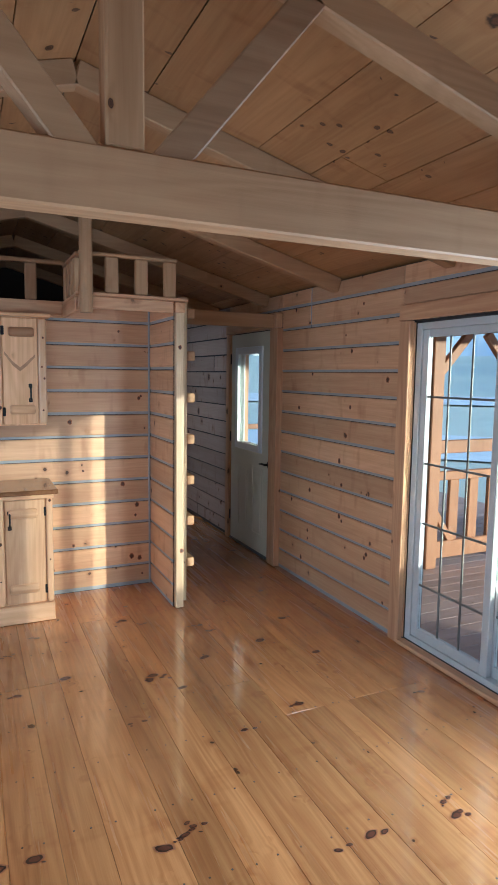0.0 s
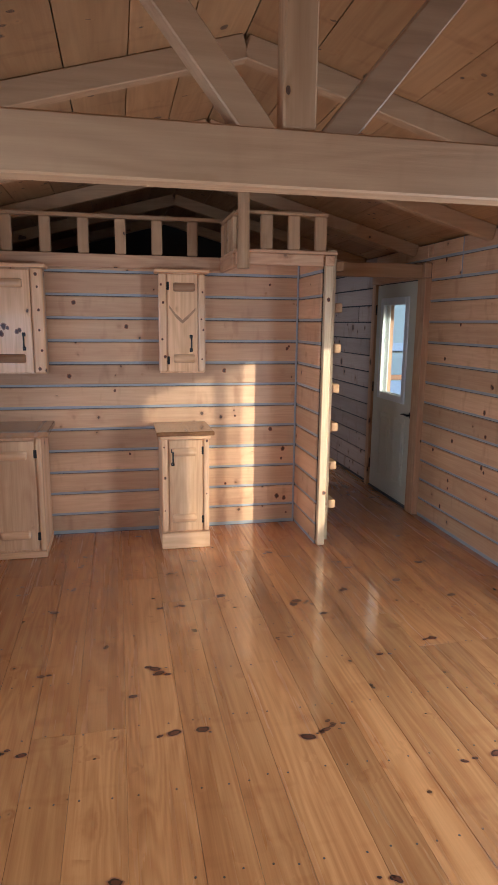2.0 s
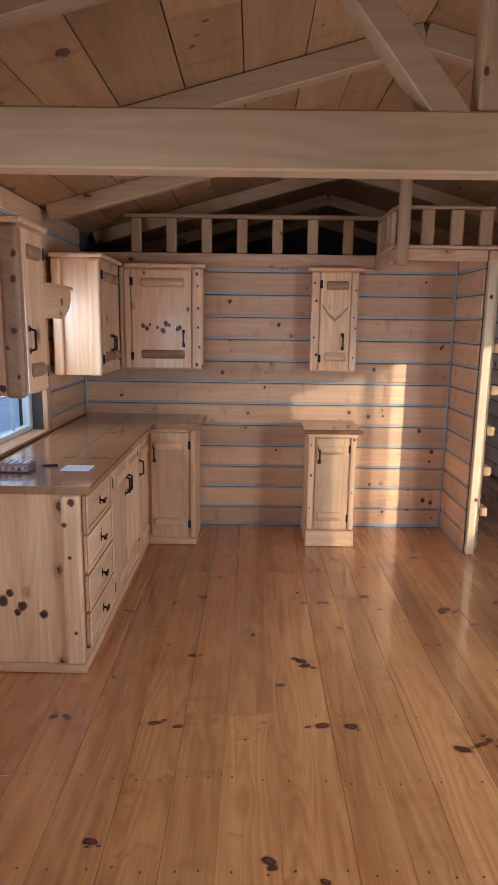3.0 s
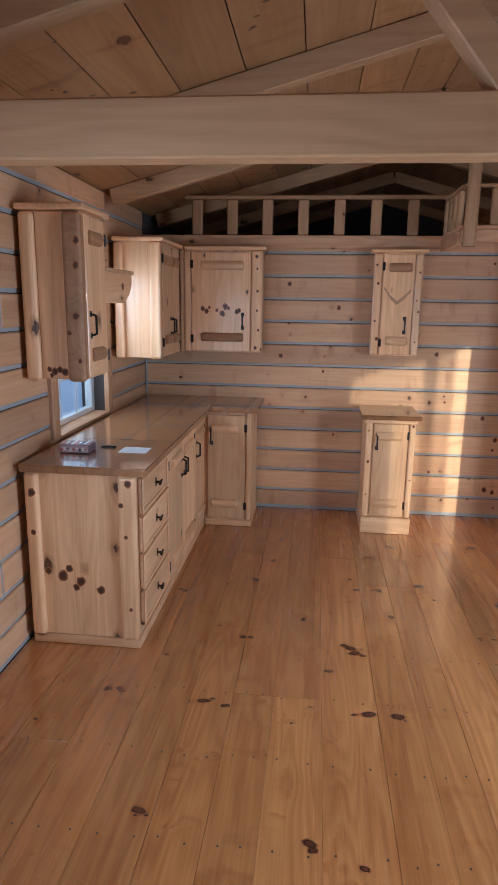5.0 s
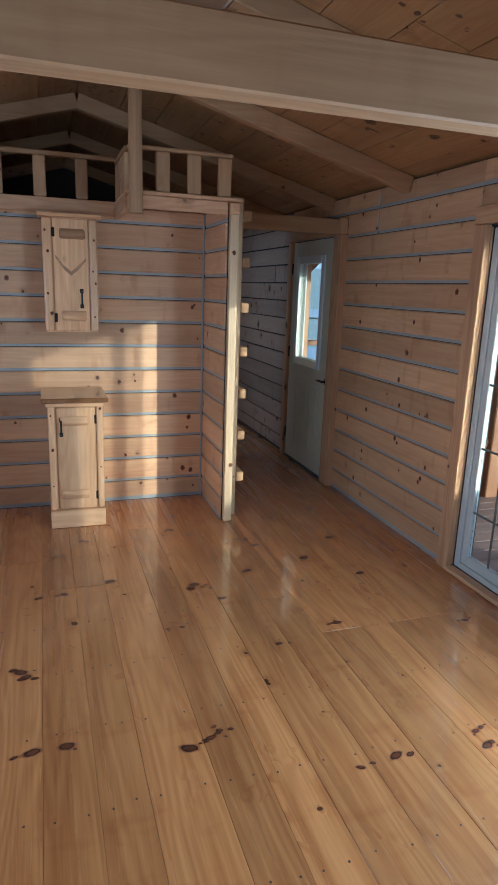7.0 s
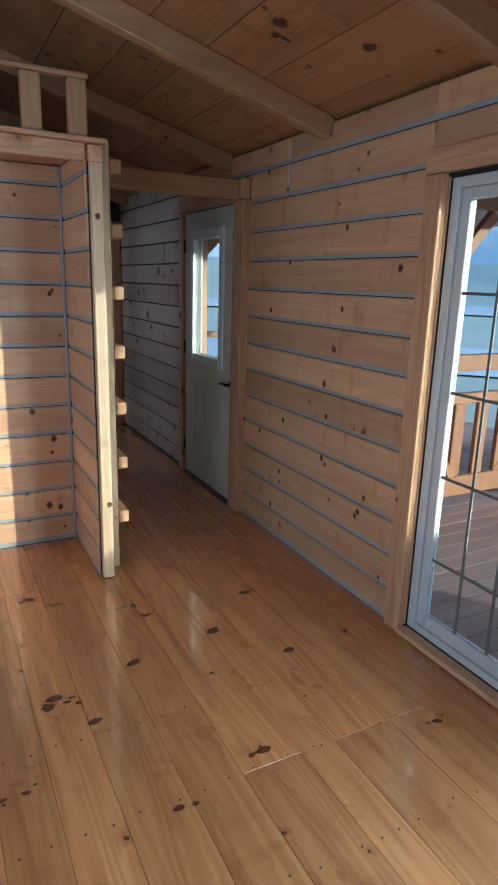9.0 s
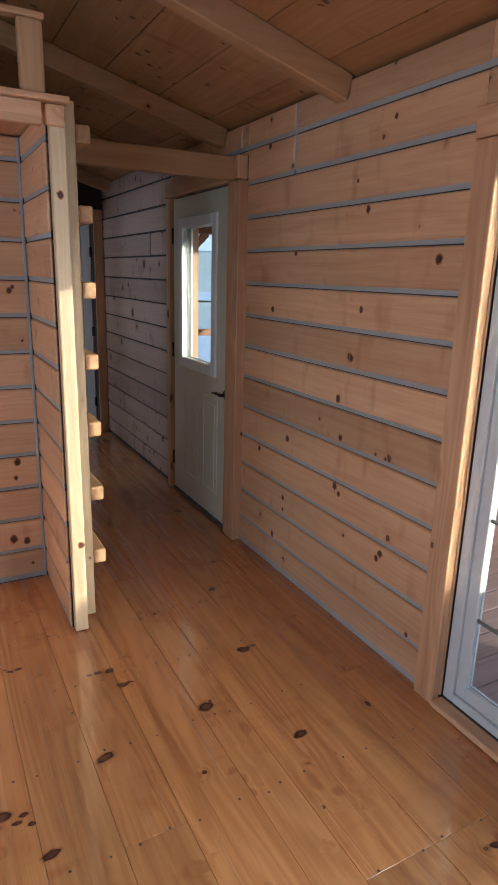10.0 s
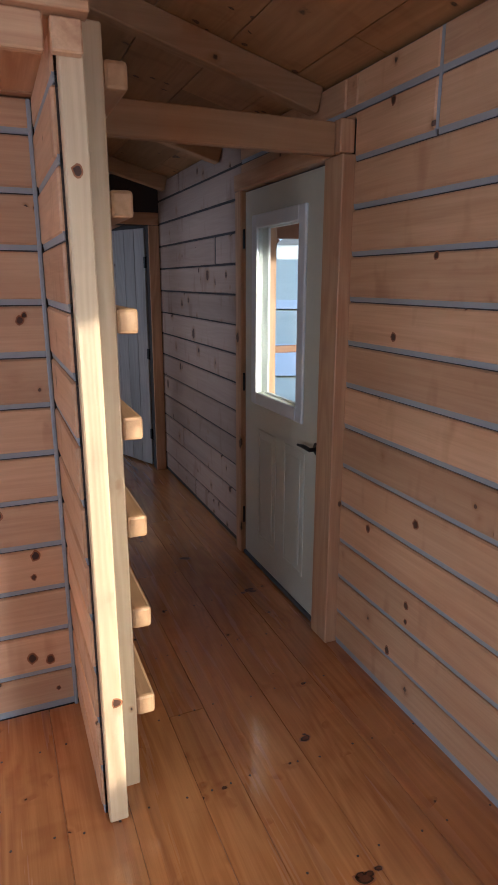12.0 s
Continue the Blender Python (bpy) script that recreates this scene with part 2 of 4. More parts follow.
def part(name, bm, material, parent=None, label=""):
    """One mesh object, given in world places, under a thing or a part."""
    me = bpy.data.meshes.new(name)
    at = ORIGIN.get(parent, Vector((0, 0, 0)))
    bmesh.ops.recalc_face_normals(bm, faces=bm.faces)
    mid = sum((v.co for v in bm.verts), Vector()) / max(1, len(bm.verts))
    bmesh.ops.translate(bm, verts=bm.verts, vec=-mid)
    bm.to_mesh(me)
    bm.free()
    me.materials.append(material)
    ob = new(name, me)
    ob.parent = parent
    ob.location = mid - at
    ORIGIN[ob] = mid
    return tagged(ob, label)


def bx(bm, x0, x1, y0, y1, z0, z1, bevel=0.0, seg=1):
    m = Matrix.Translation(((x0 + x1) / 2, (y0 + y1) / 2, (z0 + z1) / 2)) @ Matrix.Diagonal((abs(x1 - x0), abs(y1 - y0), abs(z1 - z0), 1))
    made = bmesh.ops.create_cube(bm, size=1.0, matrix=m)["verts"]
    if bevel:
        edges = list({e for v in made for e in v.link_edges})
        bmesh.ops.bevel(bm, geom=edges, offset=bevel, segments=seg, affect="EDGES", profile=0.5)
    return bm


def box(x0, x1, y0, y1, z0, z1, bevel=0.0, seg=1):
    return bx(bmesh.new(), x0, x1, y0, y1, z0, z1, bevel, seg)


def rod(bm, a, b, r, sides=10, r2=None):
    a, b = Vector(a), Vector(b)
    m = Matrix.Translation((a + b) / 2) @ (b - a).to_track_quat("Z", "Y").to_matrix().to_4x4()
    bmesh.ops.create_cone(bm, cap_ends=True, segments=sides, radius1=r, radius2=r if r2 is None else r2, depth=(b - a).length, matrix=m)
    return bm


def bar(a, b, wide, deep, bevel=0.006, side=(0, 1, 0)):
    """A squared timber from a to b; wide along side, deep across."""
    a, b = Vector(a), Vector(b)
    x = (b - a).normalized()
    y = Vector(side).normalized()
    z = x.cross(y).normalized()
    m = Matrix((x, y, z)).transposed().to_4x4()
    m.translation = (a + b) / 2
    bm = box(-(b - a).length / 2, (b - a).length / 2, -wide / 2, wide / 2, -deep / 2, deep / 2, bevel)
    bmesh.ops.transform(bm, matrix=m, verts=bm.verts)
    return bm


def half_log(bm, a, b, r, out):
    """A half-round batten from a to b with rounded ends, bulging towards out."""
    a, b, out = Vector(a), Vector(b), Vector(out)
    x = (b - a).normalized()
    s = x.cross(out)
    rows = []
    n = 9
    for d, k in ((0.0, 0.75), (0.012, 1.0), ((b - a).length - 0.012, 1.0), ((b - a).length, 0.75)):
        rows.append([bm.verts.new(a + x * d + s * (r * k * math.cos(math.pi * i / (n - 1))) + out * (r * 0.75 * k * math.sin(math.pi * i / (n - 1)))) for i in range(n)])
    for p, q in zip(rows, rows[1:]):
        for i in range(n - 1):
            bm.faces.new((p[i], p[i + 1], q[i + 1], q[i]))
        bm.faces.new((p[0], p[-1], q[-1], q[0]))
    bm.faces.new(rows[0]), bm.faces.new(rows[-1])
    return bm


PIECES = {}


def piece_mesh(name, sx, sy, sz, ch, material):
    """A chamfered block about its middle, shared between alike pieces."""
    key = (name, round(sx, 3), round(sy, 3), round(sz, 3), ch, material.name)
    if key not in PIECES:
        bm = box(-sx / 2, sx / 2, -sy / 2, sy / 2, -sz / 2, sz / 2, ch)
        bmesh.ops.recalc_face_normals(bm, faces=bm.faces)
        me = bpy.data.meshes.new(name)
        bm.to_mesh(me)
        bm.free()
        me.materials.append(material)
        PIECES[key] = me
    return PIECES[key]


def piece(name, mesh, m, parent):
    ob = new(name, mesh)
    ob.parent = parent
    ob.matrix_basis = Matrix.Translation(-ORIGIN.get(parent, Vector((0, 0, 0)))) @ m
    return ob


def screen_mat(name):
    """Fine dark netting, added unseen to dim the sun: part of the light passes."""
    m, t, b = nodes_of(name)
    b.inputs["Base Color"].default_value, b.inputs["Roughness"].default_value = (0.12, 0.12, 0.12, 1), 0.7
    b.inputs["Alpha"].default_value = 0.40
    return m


netting = screen_mat("sun_dimming_net")

# ---- plan ----
WEST, EAST, NORTH, SOUTH, FAR = -0.70, 3.35, 5.352, -2.6, 11.0
RIDGE, EAVE, SLOPE = 1.3475, 2.262, 0.27
COURSE, FIRST = 0.171, -0.018
HALL, END = 2.27, 8.25


def under(x):
    """Underside of the rafters."""
    return EAVE + SLOPE * (EAST - 0.02 - RIDGE - abs(x - RIDGE))


TOP = under(EAST) + 0.085


def structure(name, bm, material, label, category):
    ob = part(name, bm, material, None)
    return tagged(ob, label, category, "", "structure")


# ---- floor ----
floor = structure("floor", box(WEST - 0.15, EAST + 0.10, SOUTH - 0.15, FAR, -0.20, -0.022), pine_y, "wide knotty pine plank floor with glossy orange varnish", "floor")
SEAMS = [WEST, -0.44, -0.22, -0.018, 0.19, 0.375, 0.548, 0.754, 0.988, 1.16, 1.32, 1.55, 1.717, 1.888, 2.097, 2.289, 2.513, 2.652, 2.90, 3.13, EAST + 0.05]
rng = random.Random(4)
nails = bmesh.new()
for i, (x0, x1) in enumerate(zip(SEAMS, SEAMS[1:])):
    y, last = SOUTH, (FAR if x0 > 2.2 else NORTH)
    while y < last - 0.1:
        step = rng.randint(8, 13) if y > SOUTH else rng.randint(3, 11)
        y1 = min(last, 2.05 + 0.385 * round((y + 0.385 * step - 2.05) / 0.385))
        if last - y1 < 0.6:
            y1 = last
        me = piece_mesh("plank", y1 - y - 0.0010, x1 - x0 - 0.0011, 0.022, 0.0008, floor_wood)
        piece("plank", me, pose((x0 + x1) / 2, (y + y1) / 2, -0.0115 + rng.uniform(-0.0004, 0.0004), 0, 0, 90), floor)
        y = y1
    for j in range(-11, 16):
        yy = 2.05 + 0.385 * j
        if yy < last - 0.05:
            for xx in (x0 + 0.045, x1 - 0.045):
                c = (xx + rng.uniform(-0.012, 0.012), yy + rng.uniform(-0.012, 0.012))
                rod(nails, (*c, -0.002), (*c, 0.0006), 0.0042, 6)
tagged(part("nail_heads", nails, nail_mat, floor, "small dark nail heads"), kind="stuff")

KNOTS = [(0.25, 2.75), (0.29, 2.77), (0.35, 2.73), (-0.13, 2.79), (0.01, 3.08), (0.12, 4.24), (0.45, 4.26), (0.95, 2.75), (1.07, 2.75), (0.9, 3.25),
         (0.92, 3.21), (1.57, 3.43), (1.64, 3.43), (1.49, 2.62), (1.58, 2.65), (0.14, 2.15), (0.88, 2.02), (1.1, 3.91), (0.97, 3.90), (1.77, 3.81),
         (0.79, 3.04), (0.36, 3.96), (-0.07, 3.77), (2.3, 4.29), (1.83, 4.67), (1.95, 4.57), (1.8, 3.85), (1.84, 3.81), (2.84, 4.29), (2.79, 3.75),
         (3.06, 3.12), (2.4, 3.27), (2.05, 3.17), (2.1, 2.37), (2.56, 2.33), (1.62, 2.68), (2.2, 2.38)]
KNOTS += [(rng.uniform(-0.5, 3.25), rng.uniform(1.3, 7.5)) for k in range(55)]


def knot_disc(bm, cx, cy, z, a, b, tilt, shape):
    """A flush, slightly lumpy oval; shape holds the lumps of its outline."""
    n = len(shape)
    rim = []
    for i, k in enumerate(shape):
        p, q = a * k * math.cos(2 * math.pi * i / n), b * k * math.sin(2 * math.pi * i / n)
        rim.append(bm.verts.new((cx + p * math.cos(tilt) - q * math.sin(tilt), cy + p * math.sin(tilt) + q * math.cos(tilt), z)))
    bm.faces.new(rim)


kb, rb2, hb2 = bmesh.new(), bmesh.new(), bmesh.new()
for kx, ky in KNOTS:
    for j in range(rng.choice((1, 2, 3, 4))):
        big = rng.choice((0.009, 0.012, 0.015, 0.019)) * (1 if j == 0 else 0.55)
        cx, cy = (kx, ky) if j == 0 else (kx + rng.uniform(-0.06, 0.06), ky + rng.uniform(-0.025, 0.025))
        tilt, lumps = rng.uniform(-0.4, 0.4), [rng.uniform(0.84, 1.12) for i in range(14)]
        a, b = big * rng.uniform(1.3, 1.8), big * rng.uniform(0.75, 1.0)
        knot_disc(hb2, cx, cy, 0.0003, a * 1.28, b * 1.32, tilt, lumps)
        knot_disc(rb2, cx, cy, 0.0006, a, b, tilt, lumps)
        if big > 0.006:
            knot_disc(kb, cx + a * 0.06, cy, 0.0009, a * 0.68, b * 0.64, tilt, lumps[::-1])
tagged(part("knot_halos", hb2, halo_mat, floor, "amber rims of the knots"), kind="stuff")
tagged(part("knot_rims", rb2, rim_mat, floor, "near-black bark rings of the knots"), kind="stuff")
tagged(part("knots", kb, knot_mat, floor, "dark brown knots in the planks"), kind="stuff")


# ---- log walls ----
def logs(wall, axis, face, out, a0, a1, k0=0, k1=13, z_low=None, z_high=None, splits=0.25, seed=0, joint=None, timber=None):
    """Courses of flat logs on one wall face, from a0 to a1 along the wall; out is the room's side (+1 or -1)."""
    r = random.Random(seed)
    strips = bmesh.new()
    for k in range(k0, k1):
        z0, z1 = FIRST + COURSE * k + (0.020 if joint is None else 0.009), FIRST + COURSE * (k + 1) - 0.001
        z0, z1 = max(z0, 0.026 if z_low is None else z_low), min(z1, TOP - 0.004 if z_high is None else z_high)
        if z1 - z0 < 0.008:
            continue
        cuts = [a0, a1]
        if r.random() < splits and a1 - a0 > 1.2:
            cuts.insert(1, r.uniform(a0 + 0.4, a1 - 0.4))
        for p, q in zip(cuts, cuts[1:]):
            p2, q2 = p + (0.007 if p != a0 else 0), q - (0.007 if q != a1 else 0)
            me = piece_mesh("log", q2 - p2, 0.03, z1 - z0, 0.006, timber or log_x)
            mid, zc = (p2 + q2) / 2, (z0 + z1) / 2
            d = face - out * (0.015 + r.uniform(-0.0015, 0.0015))
            piece("log", me, pose(mid, d, zc) if axis == "x" else pose(d, mid, zc, 0, 0, 90), wall)
            if q != a1:
                bx(strips, *((q - 0.0065, q + 0.0065, *sorted((face - out * 0.004, face - out * 0.02))) if axis == "x" else (*sorted((face - out * 0.004, face - out * 0.02)), q - 0.0065, q + 0.0065)), z0, z1)
        lo = z0 - (0.0185 if joint is None else 0.009)
        if k == 0 and z_low is None:
            lo = -0.002
        if lo > (z_low or -0.01):
            # sloping bead of chinking, dark where hallway joints stand open, above a fine groove
            prof = ((0.004, z0 + 0.004), (0.0065, lo + 0.0022), (0.020, lo + 0.0022), (0.020, z0 + 0.004))
            ends = []
            for a in (a0, a1):
                ends.append([strips.verts.new((a, face - out * d, z) if axis == "x" else (face - out * d, a, z)) for d, z in prof])
            for i in range(4):
                strips.faces.new((ends[0][i], ends[0][(i + 1) % 4], ends[1][(i + 1) % 4], ends[1][i]))
            strips.faces.new(ends[0]), strips.faces.new(ends[1])
    if strips.verts:
        tagged(part("chinking", strips, joint or chink, wall, "beads between the logs, grey chinking, dark in the hallway's open joints"), kind="stuff")


def walls_with(name, axis, c0, c1, a0, a1, z1, holes, label):
    """A slab between c0 and c1, along axis from a0 to a1, with holes (a, a, z, z)."""
    bm = bmesh.new()
    def blk(p, q, lo, hi):
        if q - p > 1e-4 and hi - lo > 1e-4:
            if axis == "x":
                bx(bm, p, q, c0, c1, lo, hi)
            else:
                bx(bm, c0, c1, p, q, lo, hi)
    at = a0
    for h0, h1, zl, zh in sorted(holes):
        blk(at, h0, -0.2, z1)
        blk(h0, h1, -0.2, zl)
        blk(h0, h1, zh, z1)
        at = h1
    blk(at, a1, -0.2, z1)
    return structure(name, bm, gap_and_shade, label, "wall")


SL0, SL1 = 1.10, 3.67                      # sliding door, along y
D0, D1 = 5.472, 6.38                        # entry door, along y
W0, W1 = 3.59, 4.38                         # sink window, along y
wall_east = walls_with("wall_east", "y", EAST + 0.012, EAST + 0.17, SOUTH, FAR, TOP, [(SL0, SL1, -0.02, 2.0), (D0, D1, -0.02, 2.06), (8.9, 9.9, 0.9, 1.9)], "pine log wall with grey chinking, sliding door and entry door")
logs(wall_east, "y", EAST, -1, SOUTH, SL0 - 0.095, 0, 14, seed=1)
logs(wall_east, "y", EAST, -1, 3.76, 5.33, 0, 12, splits=0.0, seed=2)
logs(wall_east, "y", EAST, -1, SL0 - 0.095, 3.76, 12, 14, z_low=2.10, splits=0, seed=9)
logs(wall_east, "y", EAST, -1, 3.76, 4.86, 12, 14, splits=0, seed=21)
part("chinking", box(EAST + 0.004, EAST + 0.0115, 4.8605, 4.8745, 2.055, TOP - 0.006), chink, wall_east)
logs(wall_east, "y", EAST, -1, 4.875, 5.33, 12, 14, splits=0, seed=22)
logs(wall_east, "y", EAST, -1, 6.475, END, 0, 14, splits=0.5, seed=3, joint=gap_and_shade, timber=hall_log)
logs(wall_east, "y", EAST, -1, 5.331, 5.409, 12, 14, z_low=2.185, splits=0, seed=24)
logs(wall_east, "y", EAST, -1, 5.41, 6.475, 12, 14, z_low=2.15, splits=0, seed=23)
wall_west = walls_with("wall_west", "y", WEST - 0.17, WEST - 0.012, SOUTH, FAR, TOP, [(0.70, 2.10, 0.78, 1.78), (9.1, 10.1, 0.9, 1.9), (W0, W1, 0.936, 1.921)], "pine log wall with grey chinking behind the kitchen counter")
logs(wall_west, "y", WEST, 1, SOUTH, 0.70, 0, 14, splits=0.6, seed=5)
logs(wall_west, "y", WEST, 1, 2.10, W0 - 0.09, 0, 14, splits=0.9, seed=15)
logs(wall_west, "y", WEST, 1, 0.70, 2.10, 0, 5, z_high=0.78, splits=0, seed=16)
logs(wall_west, "y", WEST, 1, 0.70, 2.10, 10, 14, z_low=1.79, splits=0, seed=17)
logs(wall_west, "y", WEST, 1, W1 + 0.09, NORTH, 0, 14, splits=0.1, seed=6)
logs(wall_west, "y", WEST, 1, W0 - 0.09, W1 + 0.09, 0, 6, z_high=0.933, splits=0, seed=7)
logs(wall_west, "y", WEST, 1, W0 - 0.09, W1 + 0.09, 11, 14, z_low=2.02, splits=0, seed=8)
wall_north = walls_with("wall_north", "x", NORTH + 0.012, NORTH + 0.11, WEST - 0.1, 2.255, 2.14, [], "pine log kitchen wall with grey chinking, sunlit patch")
logs(wall_north, "x", NORTH, -1, WEST, 2.20, 0, 13, z_high=2.138, splits=0.0, seed=11)
wall_partition = walls_with("wall_partition", "y", 2.217, 2.277, 4.785, NORTH + 0.11, 2.141, [], "short pine log partition beside the loft ladder")
logs(wall_partition, "y", 2.207, -1, 4.785, NORTH, 0, 13, z_high=2.139, splits=0, seed=12)
tagged(part("corner_bead", bx(box(2.193, 2.2065, NORTH - 0.013, NORTH + 0.004, 0.001, 2.135, 0.003), WEST + 0.0005, WEST + 0.018, NORTH - 0.016, NORTH + 0.004, 0.93, 2.068, 0.006), chink, wall_north, "grey chinking bead in the corner"))
stud = part("end_stud", box(2.222, 2.278, 4.735, 4.782, 0.003, 2.135, 0.004), stud_z, wall_partition, "pale pine end stud, sunlit")
wall_hall = walls_with("wall_hall", "y", 2.20, HALL, NORTH + 0.115, END, 2.14, [(6.75, 7.55, -0.02, 2.03)], "board wall along the hallway")
wall_hall.data.materials.clear()
wall_hall.data.materials.append(drywall)
wall_end = walls_with("wall_end", "x", END, END + 0.10, 2.205, EAST + 0.01, 2.62, [(2.46, 3.265, -0.02, 2.03)], "pine log wall at the hallway's end with a doorway")
logs(wall_end, "x", END, -1, HALL, EAST, 12, 16, z_low=2.14, z_high=2.60, splits=0, seed=13, joint=gap_and_shade, timber=hall_log)
# the opening is added for the south fill lamp
wall_south = walls_with("wall_south", "x", SOUTH - 0.17, SOUTH - 0.012, WEST - 0.1, EAST + 0.1, 2.4, [(-0.5, 0.9, 0.75, 2.15)], "pine log gable wall with an unseen window opening added for fill light")
logs(wall_south, "x", SOUTH, 1, WEST, EAST, 0, 4, splits=0.4, seed=14)
gable = bmesh.new()
for y in (SOUTH - 0.1, FAR):
    v = [gable.verts.new(p) for p in ((WEST - 0.17, y, 2.4 if y < 0 else -0.2), (EAST + 0.17, y, 2.4 if y < 0 else -0.2), (EAST + 0.17, y, 2.4), (RIDGE, y, 3.1), (WEST - 0.17, y, 2.4))]
    if y < 0:
        gable.faces.new((v[0], v[1], v[3]))
    else:
        gable.faces.new(v)
made = bmesh.ops.extrude_face_region(gable, geom=gable.faces[:])
bmesh.ops.translate(gable, vec=(0, 0.09, 0), verts=[g for g in made["geom"] if isinstance(g, bmesh.types.BMVert)])
structure("wall_gable", gable, gap_and_shade, "gable ends under the roof with the loft's shade put into their colour", "wall")

# unseen closed room, added only to house the hallway fill lamp
structure("wall_bath", bx(bx(box(1.10, 1.20, NORTH + 0.115, END - 0.01, -0.02, 2.14), 1.205, 2.195, NORTH + 0.115, NORTH + 0.16, -0.02, 2.14), 1.205, 2.195, END - 0.06, END - 0.01, -0.02, 2.14), drywall, "plain board walls of an unseen room added round the hallway fill lamp", "wall")

# ---- ceiling: boards along the ridge on both slopes ----
cb = bmesh.new()
rng = random.Random(8)
run = math.hypot(EAST + 0.19 - RIDGE, SLOPE * (EAST + 0.19 - RIDGE))
for side in (-1, 1):
    along = Vector((side * math.cos(math.atan(SLOPE)), 0, -math.sin(math.atan(SLOPE))))
    up = Vector((side * math.sin(math.atan(SLOPE)), 0, math.cos(math.atan(SLOPE))))
    ridge_pt = Vector((RIDGE, 0, under(RIDGE) + 0.10))
    s = 0.0
    while s < run:
        w = min(rng.uniform(0.25, 0.30), run - s)
        y = SOUTH - 0.2 - rng.uniform(0, 2)
        while y < FAR + 0.1:
            y1 = y + rng.uniform(2.4, 4.2)
            a, b = max(y, SOUTH - 0.2), min(y1, FAR + 0.1)
            if b - a > 0.02:
                lift = rng.uniform(0, 0.0025)
                q = []
                for d in (lift, 0.03):
                    for ss in (s + 0.0025, s + w - 0.0025):
                        for yy in (a + 0.0015, b - 0.0015):
                            p = ridge_pt + along * ss + up * d
                            q.append(cb.verts.new((p.x, yy, p.z)))
                for f in ((0, 1, 3, 2), (4, 5, 7, 6), (0, 1, 5, 4), (2, 3, 7, 6), (0, 2, 6, 4), (1, 3, 7, 5)):
                    cb.faces.new([q[i] for i in f])
            y = y1
        s += w
ceiling = structure("ceiling", cb, ceil_wood, "sloping ceiling of wide knotty pine boards", "ceiling")
rb = bmesh.new()
for side in (-1, 1):
    e = RIDGE + side * (EAST + 0.35 - RIDGE)
    z = under(RIDGE) + 0.135 - SLOPE * (EAST + 0.35 - RIDGE)
    v = [rb.verts.new(p) for p in ((RIDGE, SOUTH - 0.4, under(RIDGE) + 0.138), (e, SOUTH - 0.4, z), (e, FAR + 0.4, z), (RIDGE, FAR + 0.4, under(RIDGE) + 0.138))]
    rb.faces.new(v)
made = bmesh.ops.extrude_face_region(rb, geom=rb.faces[:])
bmesh.ops.translate(rb, vec=(0, 0, 0.08), verts=[g for g in made["geom"] if isinstance(g, bmesh.types.BMVert)])
structure("roof", rb, shingle, "shingled gable roof over the cabin", "roof")

# added back wall, near-black in place of the loft's unlit depth
lw = bmesh.new()
lw.faces.new([lw.verts.new(p) for p in ((WEST - 0.01, END + 0.02, 2.17), (2.20, END + 0.02, 2.17), (2.20, END + 0.02, under(2.20) + 0.09), (RIDGE, END + 0.02, under(RIDGE) + 0.09), (WEST - 0.01, END + 0.02, under(WEST) + 0.09))])
made = bmesh.ops.extrude_face_region(lw, geom=lw.faces[:])
bmesh.ops.translate(lw, vec=(0, 0.05, 0), verts=[g for g in made["geom"] if isinstance(g, bmesh.types.BMVert)])
structure("wall_loft", lw, gap_and_shade, "added wall at the back of the loft, near-black for its unlit depth", "wall")

# ---- rafters and truss ----
RAFTERS = [-2.2, -1.1, 0.1, 1.22, 3.35, 4.495, 5.63, 6.8, 8.0, 9.2, 10.4]


def rafter_bm(side, y, wide=0.07, deep=0.10):
    e = RIDGE + side * (EAST - 0.005 - RIDGE)
    h = deep / 2 - 0.002
    return bar((RIDGE + side * 0.002, y, under(RIDGE) + h), (e, y, under(e) + h), wide, deep, 0.005)


for y in RAFTERS:
    for side in (-1, 1):
        tagged(part("rafter", rafter_bm(side, y), beam_x), "pale pine rafter under the ceiling boards", "rafter", "rafters")
TR = 2.284
truss = thing("roof_truss", (RIDGE, TR, 2.050), "pale pine roof truss spanning the room with tie beam and braces", "truss")
part("tie_beam", box(WEST, EAST, TR - 0.044, TR + 0.044, 2.050, 2.207, 0.006), beam_x, truss)
part("king_post", box(RIDGE - 0.112, RIDGE - 0.016, TR - 0.04, TR + 0.042, 2.208, under(RIDGE) + 0.05, 0.006), beam_z, truss)
KP = RIDGE - 0.064
for side in (-1, 1):
    foot = Vector((KP + side * 0.125, TR, 2.210))
    head = Vector((KP + side * 0.525, TR, 2.696))
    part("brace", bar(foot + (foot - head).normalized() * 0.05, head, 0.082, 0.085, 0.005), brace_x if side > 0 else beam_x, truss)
    part("rafter", rafter_bm(side, TR - 0.002, 0.078, 0.11), beam_x, truss)

# ---- door and window joinery ----
def board(x0, x1, y0, y1, z0, z1, axis, parent, name="trim", bevel=0.004, label=""):
    return part(name, box(x0, x1, y0, y1, z0, z1, bevel), {"x": pine_x, "y": pine_y, "z": pine_z}[axis], parent, label)


sl_casing = thing("trim_1", (3.32, SL1, 0), "pale pine casing round the sliding door", "trim", kind="structure")
board(3.322, 3.36, SL1 - 0.012, 3.757, 0.0, 2.0, "z", sl_casing, "casing")
board(3.322, 3.36, SL0 - 0.09, SL0 + 0.012, 0.0, 2.0, "z", sl_casing, "casing")
board(3.318, 3.36, SL0 - 0.09, 3.757, 2.003, 2.095, "y", sl_casing, "header")
